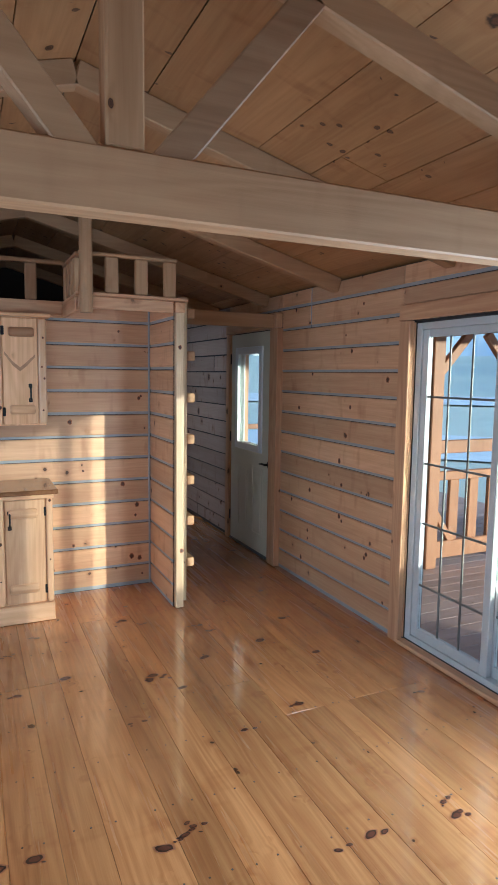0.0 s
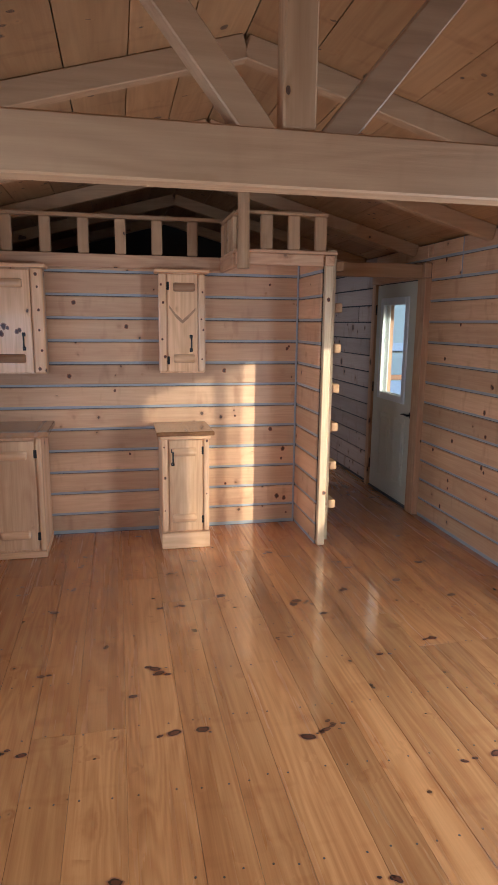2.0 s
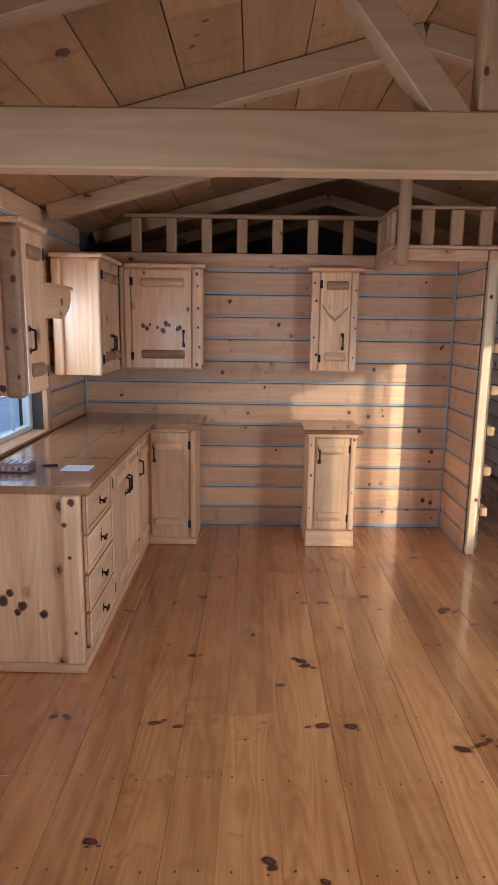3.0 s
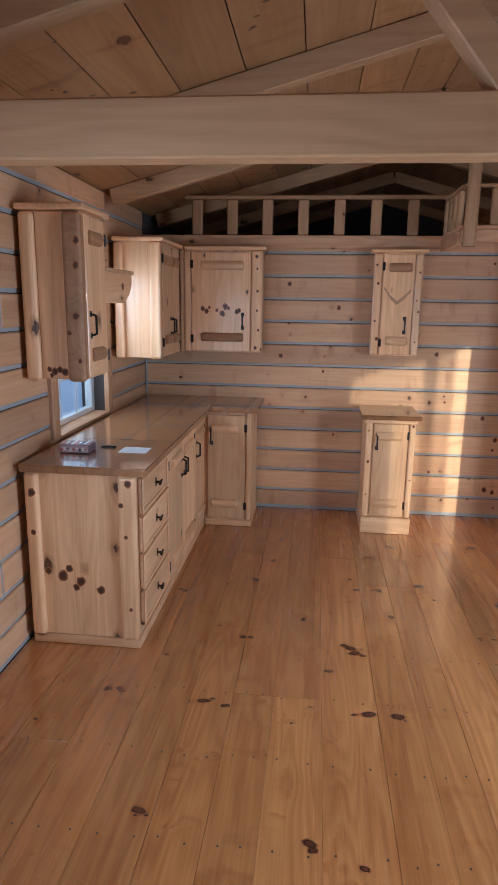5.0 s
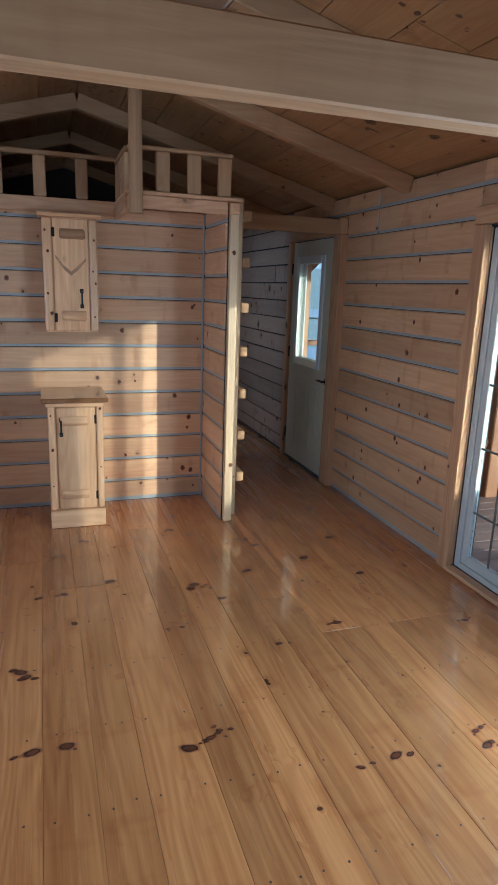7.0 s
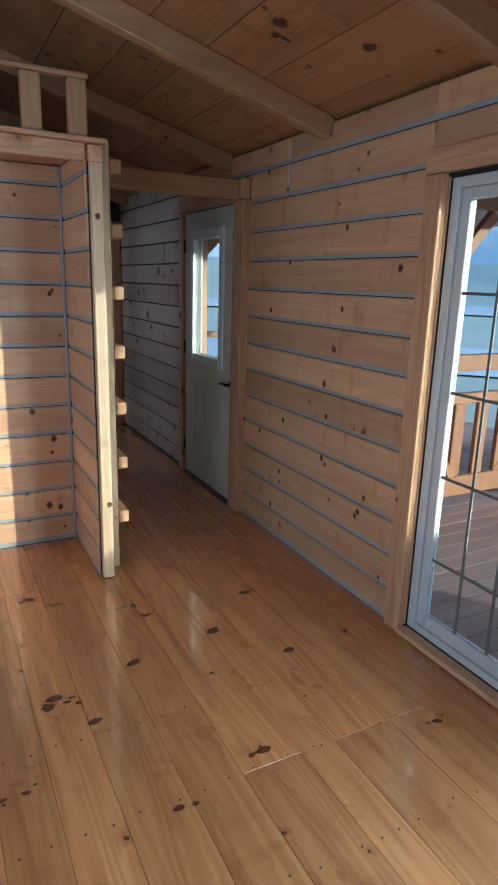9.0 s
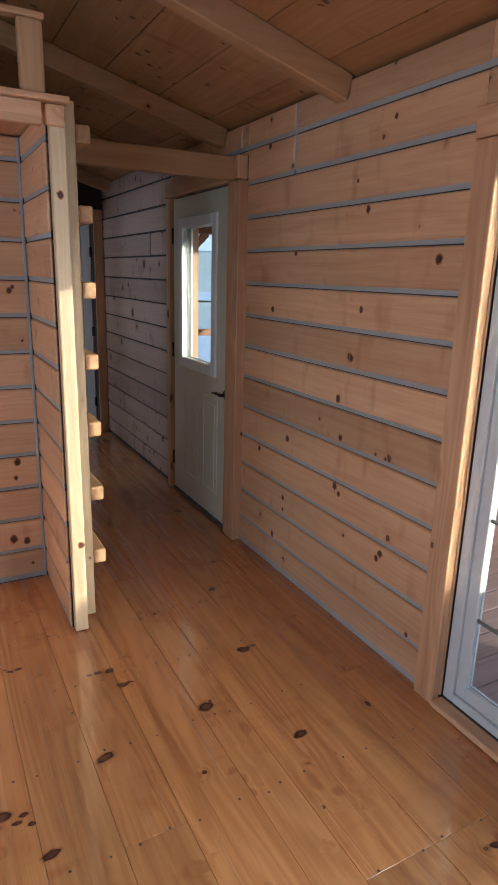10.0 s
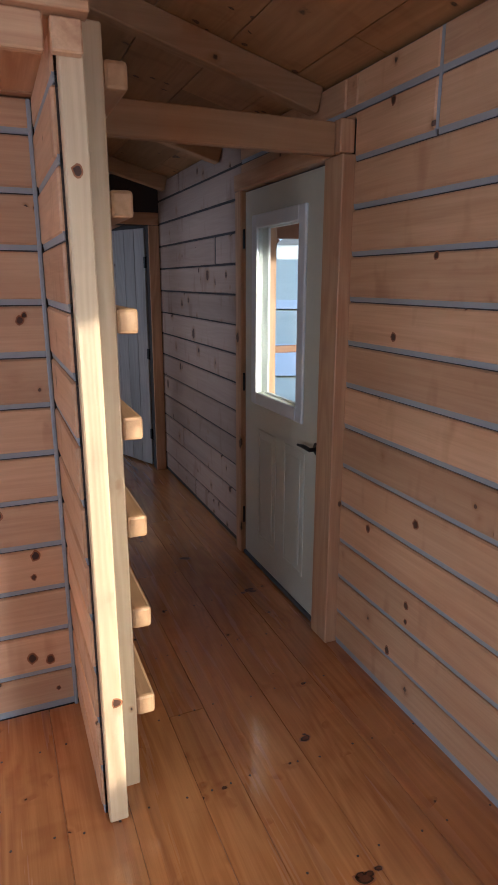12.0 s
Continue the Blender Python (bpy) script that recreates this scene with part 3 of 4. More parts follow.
board(3.312, 3.372, SL0, SL1 - 0.014, 0.002, 0.028, "y", sl_casing, "threshold")
board(3.362, 3.374, SL1 - 0.013, SL1 - 0.002, 0.03, 1.99, "z", sl_casing, "jamb")

slider = thing("door_2", (3.45, SL1, 0), "white vinyl sliding glass door with dark muntins, shut", "sliding door", kind="structure")
part("door_frame", bx(bx(bx(box(3.376, 3.462, SL1 - 0.06, SL1 - 0.014, 0.03, 1.985, 0.003), 3.376, 3.462, SL0 + 0.004, SL0 + 0.05, 0.03, 1.985, 0.003), 3.376, 3.462, SL0 + 0.05, SL1 - 0.06, 1.945, 1.985, 0.003), 3.376, 3.462, SL0 + 0.05, SL1 - 0.06, 0.03, 0.065, 0.003), vinyl, slider)
P = [(3.00, 3.61, 3.405), (2.245, 3.04, 3.443), (1.15, 2.285, 3.405)]
for y0, y1, x in P:
    leaf = part("sash", bx(bx(bx(box(x - 0.018, x + 0.018, y0 - 0.005, y0 + 0.045, 0.066, 1.944, 0.004), x - 0.018, x + 0.018, y1 - 0.05, y1, 0.066, 1.944, 0.004), x - 0.018, x + 0.018, y0 + 0.045, y1 - 0.05, 0.066, 0.125, 0.004), x - 0.018, x + 0.018, y0 + 0.045, y1 - 0.05, 1.90, 1.944, 0.004), vinyl, slider)
    pane = part("pane", box(x - 0.003, x + 0.003, y0 + 0.045, y1 - 0.05, 0.125, 1.90), glass, leaf, "clear glass pane")
    pane.visible_shadow = False
    g0, g1 = y0 + 0.045, y1 - 0.05
    for i in (1, 2):
        yy = g0 + (g1 - g0) * i / 3
        part("muntin", box(x - 0.010, x - 0.004, yy - 0.006, yy + 0.006, 0.125, 1.90), vinyl_dark, leaf)
    for z in (0.40, 0.785, 1.15, 1.55):
        part("muntin", box(x - 0.0115, x - 0.004, g0, g1, z - 0.006, z + 0.006), vinyl_dark, leaf)
part("door_handle", bx(box(3.398, 3.421, 2.89, 2.91, 0.93, 1.10, 0.006), 3.418, 3.4245, 2.885, 2.915, 0.90, 1.13, 0.003), iron, slider, "black pull handle")

# added to weaken the sun on the kitchen wall, save a bright strip
screen = part("insect_screen", box(3.4805, 3.4815, SL0 + 0.06, 2.44, 0.07, 1.94), netting, slider, "unseen dark netting added to dim part of the sun")
# entry door
e_casing = thing("trim_2", (3.32, D0, 0), "pale pine casing round the entry door", "trim", kind="structure")
board(3.300, 3.37, 5.332, D0 - 0.003, 0.002, 2.062, "z", e_casing, "casing")
board(3.312, 3.37, D1 + 0.003, D1 + 0.085, 0.002, 2.062, "z", e_casing, "casing")
board(3.306, 3.37, 5.395, D1 + 0.085, 2.064, 2.145, "y", e_casing, "header")
part("threshold", box(3.325, 3.50, D0, D1, 0.001, 0.022, 0.004), plain("dark_threshold", (0.10, 0.11, 0.13), 0.4, metal=0.5), e_casing, "dark metal threshold")
board(3.3835, 3.518, D1 - 0.018, D1 - 0.001, 0.024, 2.055, "z", e_casing, "jamb")
GY0, GY1, GZ0, GZ1 = 5.715, 6.205, 1.01, 1.872
door = thing("door_1", (3.36, D1, 0.024), "grey-beige steel entry door with half glass, shut", "door", kind="structure")
slab = bmesh.new()
for y0, y1, z0, z1 in ((D0 + 0.004, GY0, 0.024, 2.052), (GY1 + 0.05, D1 - 0.004, 0.024, 2.052), (GY0, GY1 + 0.05, 0.024, GZ0), (GY0, GY1 + 0.05, GZ1, 2.052)):
    bx(slab, 3.338, 3.382, y0, y1, z0, z1)
slab = part("slab", slab, steel_door, door)
for y0 in (5.64, 5.96):
    fr = bmesh.new()
    for a in ((y0, y0 + 0.02, 0.18, 0.82), (y0 + 0.21, y0 + 0.23, 0.18, 0.82), (y0 + 0.02, y0 + 0.21, 0.18, 0.20), (y0 + 0.02, y0 + 0.21, 0.80, 0.82), (y0 + 0.045, y0 + 0.185, 0.225, 0.775)):
        bx(fr, 3.333, 3.3385, *a, 0.002)
    part("panel_moulding", fr, steel_door, slab)
gl = bmesh.new()
for a in ((GY0 - 0.055, GY0 + 0.012, GZ0 - 0.055, GZ1 + 0.055), (GY1 - 0.012, GY1 + 0.055, GZ0 - 0.055, GZ1 + 0.055), (GY0 + 0.012, GY1 - 0.012, GZ0 - 0.055, GZ0 + 0.012), (GY0 + 0.012, GY1 - 0.012, GZ1 - 0.012, GZ1 + 0.055)):
    bx(gl, 3.322, 3.3375, *a, 0.005)
bx(gl, 3.3385, 3.3835, GY1 + 0.040, GY1 + 0.0495, GZ0, GZ1)
for a in ((GY0 - 0.04, GY0 + 0.02, GZ0 - 0.04, GZ1 + 0.04), (GY1 - 0.03, GY1 + 0.075, GZ0 - 0.04, GZ1 + 0.04), (GY0 + 0.02, GY1 - 0.03, GZ0 - 0.04, GZ0 + 0.012), (GY0 + 0.02, GY1 - 0.03, GZ1 - 0.012, GZ1 + 0.04)):
    bx(gl, 3.3825, 3.396, *a, 0.003)
part("window_frame", gl, white_frame, door, "white glazing frame")
pane = part("pane", box(3.3395, 3.3435, GY0 + 0.002, GY1 + 0.048, GZ0 + 0.002, GZ1 - 0.002), glass, door, "clear glass pane")
pane.visible_shadow = False
hb = rod(bmesh.new(), (3.337, 5.505, 0.875), (3.322, 5.505, 0.875), 0.030, 16)
rod(hb, (3.322, 5.505, 0.875), (3.285, 5.505, 0.875), 0.010, 10)
rod(hb, (3.288, 5.50, 0.875), (3.286, 5.565, 0.878), 0.010, 10, 0.009)
rod(hb, (3.286, 5.56, 0.878), (3.290, 5.625, 0.870), 0.009, 10, 0.006)
part("door_handle", hb, iron, door, "black lever handle")
for z in (0.25, 1.05, 1.82):
    part("hinge", rod(bmesh.new(), (3.330, D1 + 0.001, z - 0.05), (3.330, D1 + 0.001, z + 0.05), 0.007, 8), iron, door)

# opening beam across the hall mouth
tagged(part("header_beam", box(2.346, 3.29, 5.37, 5.415, 2.060, 2.175, 0.005), beam_x), "pale pine beam across the hallway mouth", "beam", kind="structure")
tagged(part("beam_block", box(3.291, 3.352, 5.334, 5.39, 2.066, 2.182, 0.004), pine_z), "short pine block carrying the hallway beam", "block", kind="structure")

# hallway end door, ajar
h_casing = thing("trim_3", (3.26, END, 0), "dim pine casing round the hallway's end doorway", "trim", kind="structure")
board(3.262, EAST - 0.003, END - 0.022, END - 0.002, 0.002, 2.03, "z", h_casing, "casing")
board(HALL + 0.005, 2.465, END - 0.022, END - 0.002, 0.002, 2.03, "z", h_casing, "casing")
board(HALL + 0.005, EAST - 0.003, END - 0.024, END - 0.002, 2.033, 2.125, "x", h_casing, "header")
far_door = thing("door_3", (3.25, END + 0.10, 0.01), "grey whitewashed plank door standing ajar", "door", kind="structure")
for i in range(5):
    part("plank", box(2.50 + 0.148 * i, 2.646 + 0.148 * i, END + 0.11, END + 0.14, 0.015, 2.02, 0.004), grey_door, far_door)
part("door_handle", rod(bmesh.new(), (2.56, END + 0.11, 0.95), (2.56, END + 0.06, 0.95), 0.018, 10), iron, far_door, "black knob")
for z in (0.3, 1.0, 1.75):
    part("hinge", box(3.235, 3.262, END + 0.098, END + 0.109, z - 0.045, z + 0.045, 0.002), iron, far_door)
far_door.rotation_euler = (0, 0, radians(-68))

# sink window
w_casing = thing("trim_4", (WEST, W0, 0.95), "pine casing round the sink window", "trim", kind="structure")
board(WEST - 0.03, WEST + 0.018, W0 - 0.085, W0 - 0.002, 0.937, 1.92, "z", w_casing, "casing")
board(WEST - 0.03, WEST + 0.018, W1 + 0.002, W1 + 0.085, 0.937, 1.92, "z", w_casing, "casing")
board(WEST - 0.03, WEST + 0.02, W0 - 0.085, W1 + 0.085, 1.922, 2.01, "y", w_casing, "header")
board(WEST - 0.16, WEST + 0.02, W0, W1, 0.938, 0.952, "y", w_casing, "window_sill")
window = thing("window_1", (WEST - 0.10, W0, 0.98), "white vinyl kitchen window above the counter", "window", kind="structure")
fb = bmesh.new()
for a in ((W0, W0 + 0.05, 0.954, 1.918), (W1 - 0.05, W1, 0.954, 1.918), (W0 + 0.05, W1 - 0.05, 0.954, 0.988), (W0 + 0.05, W1 - 0.05, 1.868, 1.918), (W0 + 0.05, W1 - 0.05, 1.42, 1.46)):
    bx(fb, WEST - 0.13, WEST - 0.08, *a, 0.003)
part("window_frame", fb, vinyl, window)
pane = part("pane", box(WEST - 0.108, WEST - 0.102, W0 + 0.05, W1 - 0.05, 0.988, 1.868), glass, window)
pane.visible_shadow = False
for i in (1, 2):
    yy = W0 + 0.05 + (W1 - W0 - 0.1) * i / 3
    part("muntin", box(WEST - 0.10, WEST - 0.094, yy - 0.006, yy + 0.006, 0.988, 1.42), vinyl, window)
part("muntin", box(WEST - 0.10, WEST - 0.0935, W0 + 0.05, W1 - 0.05, 1.20, 1.212), vinyl, window)

# unseen window, added to give the west fill lamp an opening
added_window = thing("window_2", (WEST - 0.10, 0.70, 0.78), "unseen white vinyl side window added round the west fill lamp", "window", kind="structure")
fb = bmesh.new()
for a in ((0.703, 0.75, 0.783, 1.777), (2.05, 2.097, 0.783, 1.777), (0.75, 2.05, 0.783, 0.83), (0.75, 2.05, 1.73, 1.777), (1.38, 1.42, 0.83, 1.73)):
    bx(fb, WEST - 0.13, WEST - 0.08, *a, 0.003)
part("window_frame", fb, vinyl, added_window)
for a in ((0.75, 1.38), (1.42, 2.05)):
    pane = part("pane", box(WEST - 0.108, WEST - 0.102, *a, 0.83, 1.73), glass, added_window)
    pane.visible_shadow = False

# ---- loft, railing, ladder ----
loft = thing("loft", (RIDGE, NORTH, 2.14), "pine sleeping loft platform over the kitchen wall", "loft", kind="structure")
part("platform", box(WEST, 2.258, NORTH - 0.04, END + 0.09, 2.142, 2.168), pine_x, loft)
part("platform", box(WEST, EAST, END + 0.105, FAR, 2.142, 2.168), pine_x, loft)
part("fascia", box(WEST, 1.565, NORTH - 0.065, NORTH - 0.042, 2.068, 2.165, 0.004), pine_x, loft)
part("landing_floor", box(1.555, 2.262, 4.73, NORTH - 0.042, 2.144, 2.166, 0.003), pine_y, loft)
part("landing_fascia", box(1.57, 2.19, 4.695, 4.728, 2.07, 2.145, 0.004), pine_x, loft)
part("landing_trim", box(1.55, 2.285, 4.672, 4.7295, 2.1465, 2.168, 0.003), pine_x, loft)
part("landing_side", box(1.553, 1.583, 4.73, NORTH - 0.066, 2.05, 2.142, 0.004), pine_y, loft)
part("landing_side", box(2.205, 2.272, 4.7, 4.734, 2.075, 2.1425, 0.004), pine_y, loft)

rail = thing("loft_railing", (1.0, NORTH - 0.05, 2.168), "low pine railing of flat balusters along the loft edge", "railing")
RY = NORTH - 0.055
part("top_rail", box(WEST + 0.35, 1.60, RY - 0.03, RY + 0.03, 2.418, 2.446, 0.006), beam_x, rail)
for i in range(8):
    c = -0.255 + 0.2665 * i
    part("baluster", box(c - 0.040, c + 0.040, RY - 0.018, RY + 0.018, 2.168, 2.418, 0.012, 2), beam_z, rail)
lrail = thing("landing_railing", (1.9, 4.70, 2.168), "low pine railing with a tall round post round the loft landing", "railing")
part("top_rail", box(1.57, 2.215, 4.685, 4.735, 2.398, 2.420, 0.006), beam_x, lrail)
part("top_rail", box(1.555, 1.605, 4.737, RY - 0.031, 2.398, 2.420, 0.006), beam_y, lrail)
for c in (1.78, 1.972, 2.165):
    part("baluster", box(c - 0.043, c + 0.043, 4.69, 4.728, 2.169, 2.398, 0.012, 2), beam_z, lrail)
for yy in (4.85, 4.99, 5.13, 5.26):
    part("baluster", box(1.562, 1.598, yy - 0.04, yy + 0.04, 2.169, 2.398, 0.012, 2), beam_z, lrail)
pb = rod(bmesh.new(), (1.608, 4.645, 2.035), (1.608, 4.645, under(1.608) + 0.09), 0.041, 14, 0.039)
part("post", pb, beam_z, lrail, "peeled round pine post hung from the ceiling")

ladder = thing("ladder", (2.34, 4.895, 0), "pale pine loft ladder fixed beside the partition", "ladder")
for yy in (4.875, 5.31):
    part("upright", box(2.28, 2.342, yy - 0.02, yy + 0.02, 0.002, 2.20, 0.005), stud_z, ladder)
for z in (0.29, 0.60, 0.90, 1.197, 1.495, 1.793, 2.09):
    part("rung", box(2.343, 2.403, 4.86, 5.335, z - 0.034, z + 0.034, 0.010, 2), beam_y, ladder)


# ---- cabinets ----
def fb_box(bm, facing, face, u0, u1, d0, d1, z0, z1, bevel=0.0, seg=1):
    """A block in front of a cabinet's face: u along it, d outwards. S faces -y, E faces +x."""
    if facing == "S":
        return bx(bm, u0, u1, face - d1, face - d0, z0, z1, bevel, seg)
    return bx(bm, face + d0, face + d1, u0, u1, z0, z1, bevel, seg)


def fpt(facing, face, u, d, z):
    if facing == "S":
        return Vector((u, face - d, z))
    return Vector((face + d if facing == "E" else face - d, u, z))


def out_of(facing):
    return Vector((0, -1, 0)) if facing == "S" else Vector((1, 0, 0))


def pull(parent, facing, face, u, z, length=0.10):
    """A bent iron pull with two spade ends."""
    bm = bmesh.new()
    for s in (-1, 1):
        e = z + s * length / 2
        fb_box(bm, facing, face, u - 0.012, u + 0.012, 0.0, 0.004, e - 0.014, e + 0.014, 0.003)
        rod(bm, fpt(facing, face, u, 0.003, e), fpt(facing, face, u, 0.028, e - s * 0.008), 0.0055, 8)
    rod(bm, fpt(facing, face, u, 0.028, z - length / 2 + 0.006), fpt(facing, face, u, 0.028, z + length / 2 - 0.006), 0.006, 8)
    return part("handle", bm, iron, parent, "black iron pull")


def knob(parent, facing, face, u, z):
    bm = fb_box(bmesh.new(), facing, face, u - 0.008, u + 0.008, 0, 0.004, z - 0.022, z + 0.022, 0.003)
    rod(bm, fpt(facing, face, u, 0, z), fpt(facing, face, u, 0.026, z), 0.006, 8)
    rod(bm, fpt(facing, face, u - 0.018, 0.026, z - 0.004), fpt(facing, face, u + 0.022, 0.026, z + 0.006), 0.008, 8, 0.005)
    return part("handle", bm, iron, parent, "black iron knob")


def leaf_door(parent, facing, face, u0, u1, z0, z1, hinge, handle_u, handle_z, dark=(False, False), batten=0.72):
    """A plank door with two half-log battens, two iron hinges and a pull."""
    dr = part("door", fb_box(bmesh.new(), facing, face, u0, u1, 0.001, 0.020, z0, z1, 0.004), cab_z, parent)
    w, h = u1 - u0, z1 - z0
    mid = (u0 + u1) / 2 + (-0.012 if hinge > 0 else 0.012)
    for z, dk in ((z0 + 0.14 * h if h < 0.9 else z0 + 0.1, dark[0]), (z1 - 0.13 * h, dark[1])):
        a, b = fpt(facing, face, mid - w * batten / 2, 0.019, z), fpt(facing, face, mid + w * batten / 2, 0.019, z)
        m = {("S", False): cab_x, ("S", True): bark_x, ("E", False): cab_y, ("E", True): bark_y}[facing, dk]
        part("batten", half_log(bmesh.new(), a, b, 0.033, out_of(facing)), m, dr, "dark half-log batten" if dk else "")
    hu = u1 if hinge > 0 else u0
    for z in (z0 + 0.12 * h, z1 - 0.12 * h):
        hb = fb_box(bmesh.new(), facing, face, hu - 0.008, hu + 0.014, 0.012, 0.024, z - 0.03, z + 0.03, 0.004)
        part("hinge", hb, iron, dr, "black hinge")
    pull(dr, facing, face + (-0.020 if facing == "S" else 0.020), handle_u, handle_z)
    return dr


def slab_post(parent, facing, face, u0, u1, z0, z1, depth=0.03):
    """An upright with a waney, half-round outer side."""
    bm = fb_box(bmesh.new(), facing, face, u0, u1, -0.03, depth, z0, z1, 0.016, 4)
    return part("corner_post", bm, cab_z, parent)


def knots_on(parent, facing, face, spots, r=0.010, seed=0):
    """Dark irregular knots let into a board face."""
    g = random.Random(seed)
    bm, halo = bmesh.new(), bmesh.new()
    for u, z in spots:
        rad, n = r * g.uniform(0.5, 1.1), 11
        rim = [bm.verts.new(fpt(facing, face, u + rad * math.cos(a) * g.uniform(0.75, 1.1), 0.0004, z + rad * 1.15 * math.sin(a) * g.uniform(0.75, 1.15))) for a in (2 * math.pi * i / n for i in range(n))]
        halo.faces.new([halo.verts.new(fpt(facing, face, u, 0.0003, z) + (v.co - fpt(facing, face, u, 0.0004, z)) * 1.45) for v in rim])
        mid = bm.verts.new(fpt(facing, face, u, 0.0006, z))
        for i in range(n):
            bm.faces.new((rim[i], rim[(i + 1) % n], mid))
    tagged(part("knot_halos", halo, halo_mat, parent, "amber rims of the knots"), kind="stuff")
    return tagged(part("knots", bm, cab_knot, parent, "dark brown knots"), kind="stuff")


# small base cabinet on the kitchen wall
lc = thing("base_cabinet", (1.21, 5.15, 0), "narrow pine base cabinet with battened door against the log wall", "cabinet")
part("body", box(1.045, 1.385, 4.905, NORTH - 0.034, 0.12, 0.866), cab_z, lc)
part("plinth", box(1.035, 1.395, 4.865, NORTH - 0.034, 0.002, 0.125, 0.004), cab_x, lc)
slab_post(lc, "S", 4.905, 1.040, 1.088, 0.127, 0.866, 0.034)
slab_post(lc, "S", 4.905, 1.348, 1.392, 0.127, 0.866, 0.034)
part("cornice", box(1.03, 1.40, 4.862, 4.903, 0.836, 0.8655, 0.006), cab_x, lc)
part("top", box(1.005, 1.425, 4.835, NORTH - 0.033, 0.8665, 0.898, 0.006), top_y, lc, "varnished pine top")
lc_door = leaf_door(lc, "S", 4.905, 1.093, 1.343, 0.135, 0.83, 1, 1.122, 0.70)
lc.location.x += 0.018

# small wall cabinet above it
uc = thing("wall_cabinet", (1.23, 5.25, 1.30), "narrow pine wall cabinet with battened door on the log wall", "cabinet")
part("body", box(1.065, 1.40, 5.20, NORTH - 0.034, 1.295, 2.035), cab_z, uc)
slab_post(uc, "S", 5.20, 1.056, 1.118, 1.30, 2.032)
slab_post(uc, "S", 5.20, 1.352, 1.408, 1.30, 2.032)
part("cornice", box(1.03, 1.438, 5.15, NORTH - 0.034, 2.036, 2.062, 0.006), cab_x, uc)
uc_door = leaf_door(uc, "S", 5.20, 1.122, 1.348, 1.305, 2.028, -1, 1.298, 1.52, (False, True))
flame = bmesh.new()
for side, tip in ((-1, 1.80), (1, 1.785)):
    edge = [(1.234 + side * u, z) for u, z in ((0.0, 1.668), (0.045, 1.705), (0.098, tip - 0.02), (0.098, tip), (0.05, 1.738), (0.0, 1.694))]
    flame.faces.new([flame.verts.new((u, 5.1796, z)) for u, z in edge])
part("heartwood", flame, bark_x, uc_door, "brown heartwood flame in the board")
uc.location.x += 0.018

# base run along the west wall
FX, FY = -0.137, 4.874
du = thing("drawer_cabinet", (-0.37, 3.4, 0), "pine base cabinet with four drawers at the counter's end", "cabinet")
part("body", box(WEST + 0.034, FX, 3.122, 3.685, 0.045, 0.885), cab_z, du)
part("plinth", box(WEST + 0.032, FX + 0.012, 3.105, 3.685, 0.002, 0.05, 0.004), cab_x, du)
part("end_panel", box(WEST + 0.10, FX - 0.065, 3.109, 3.1215, 0.052, 0.884, 0.003), cab_z, du)
part("corner_post", box(FX - 0.075, FX + 0.012, 3.081, 3.123, 0.051, 0.884, 0.020, 4), cab_z, du)
part("corner_post", box(WEST + 0.036, WEST + 0.105, 3.081, 3.123, 0.051, 0.884, 0.020, 4), cab_z, du)
for i in range(4):
    z0 = 0.10 + 0.192 * i
    dr = part("drawer", box(FX + 0.001, FX + 0.020, 3.155, 3.668, z0, z0 + 0.180, 0.005), cab_y, du)
    bm = bmesh.new()
    for a in ((3.155, 3.177, z0, z0 + 0.180), (3.646, 3.668, z0, z0 + 0.180), (3.177, 3.646, z0, z0 + 0.022), (3.177, 3.646, z0 + 0.158, z0 + 0.180)):
        bx(bm, FX + 0.0205, FX + 0.027, *a, 0.003)
    part("drawer_edge", bm, cab_y, dr)
    knob(dr, "E", FX + 0.021, 3.415, z0 + 0.09)
sb = thing("sink_base_cabinet", (-0.37, 4.2, 0), "pine base cabinet with three battened doors under the counter", "cabinet")
part("body", box(WEST + 0.034, FX, 3.687, 4.873, 0.045, 0.885), cab_z, sb)
part("plinth", box(WEST + 0.032, FX + 0.012, 3.687, 4.863, 0.002, 0.05, 0.004), cab_y, sb)
leaf_door(sb, "E", FX, 3.695, 4.06, 0.075, 0.87, -1, 4.03, 0.68)
leaf_door(sb, "E", FX, 4.065, 4.43, 0.075, 0.87, 1, 4.095, 0.68)
leaf_door(sb, "E", FX, 4.45, 4.795, 0.075, 0.87, 1, 4.495, 0.68)
kb2 = thing("corner_base_cabinet", (0.06, 5.1, 0), "pine corner base cabinet with battened door", "cabinet")
part("body", box(FX + 0.002, 0.225, FY, NORTH - 0.034, 0.045, 0.885), cab_z, kb2)
part("plinth", box(FX + 0.014, 0.232, FY - 0.014, NORTH - 0.034, 0.002, 0.05, 0.004), cab_x, kb2)
slab_post(kb2, "S", FY, 0.185, 0.228, 0.052, 0.884, 0.022)
leaf_door(kb2, "S", FY, FX + 0.035, 0.180, 0.07, 0.86, 1, FX + 0.065, 0.70)

ct = bmesh.new()
pts = [(WEST + 0.031, 3.06), (-0.066, 3.06), (-0.066, 4.80), (0.28, 4.80), (0.28, NORTH - 0.031), (WEST + 0.031, NORTH - 0.031)]
ct.faces.new([ct.verts.new((*p, 0.890)) for p in pts])
made = bmesh.ops.extrude_face_region(ct, geom=ct.faces[:])
bmesh.ops.translate(ct, vec=(0, 0, 0.038), verts=[g for g in made["geom"] if isinstance(g, bmesh.types.BMVert)])
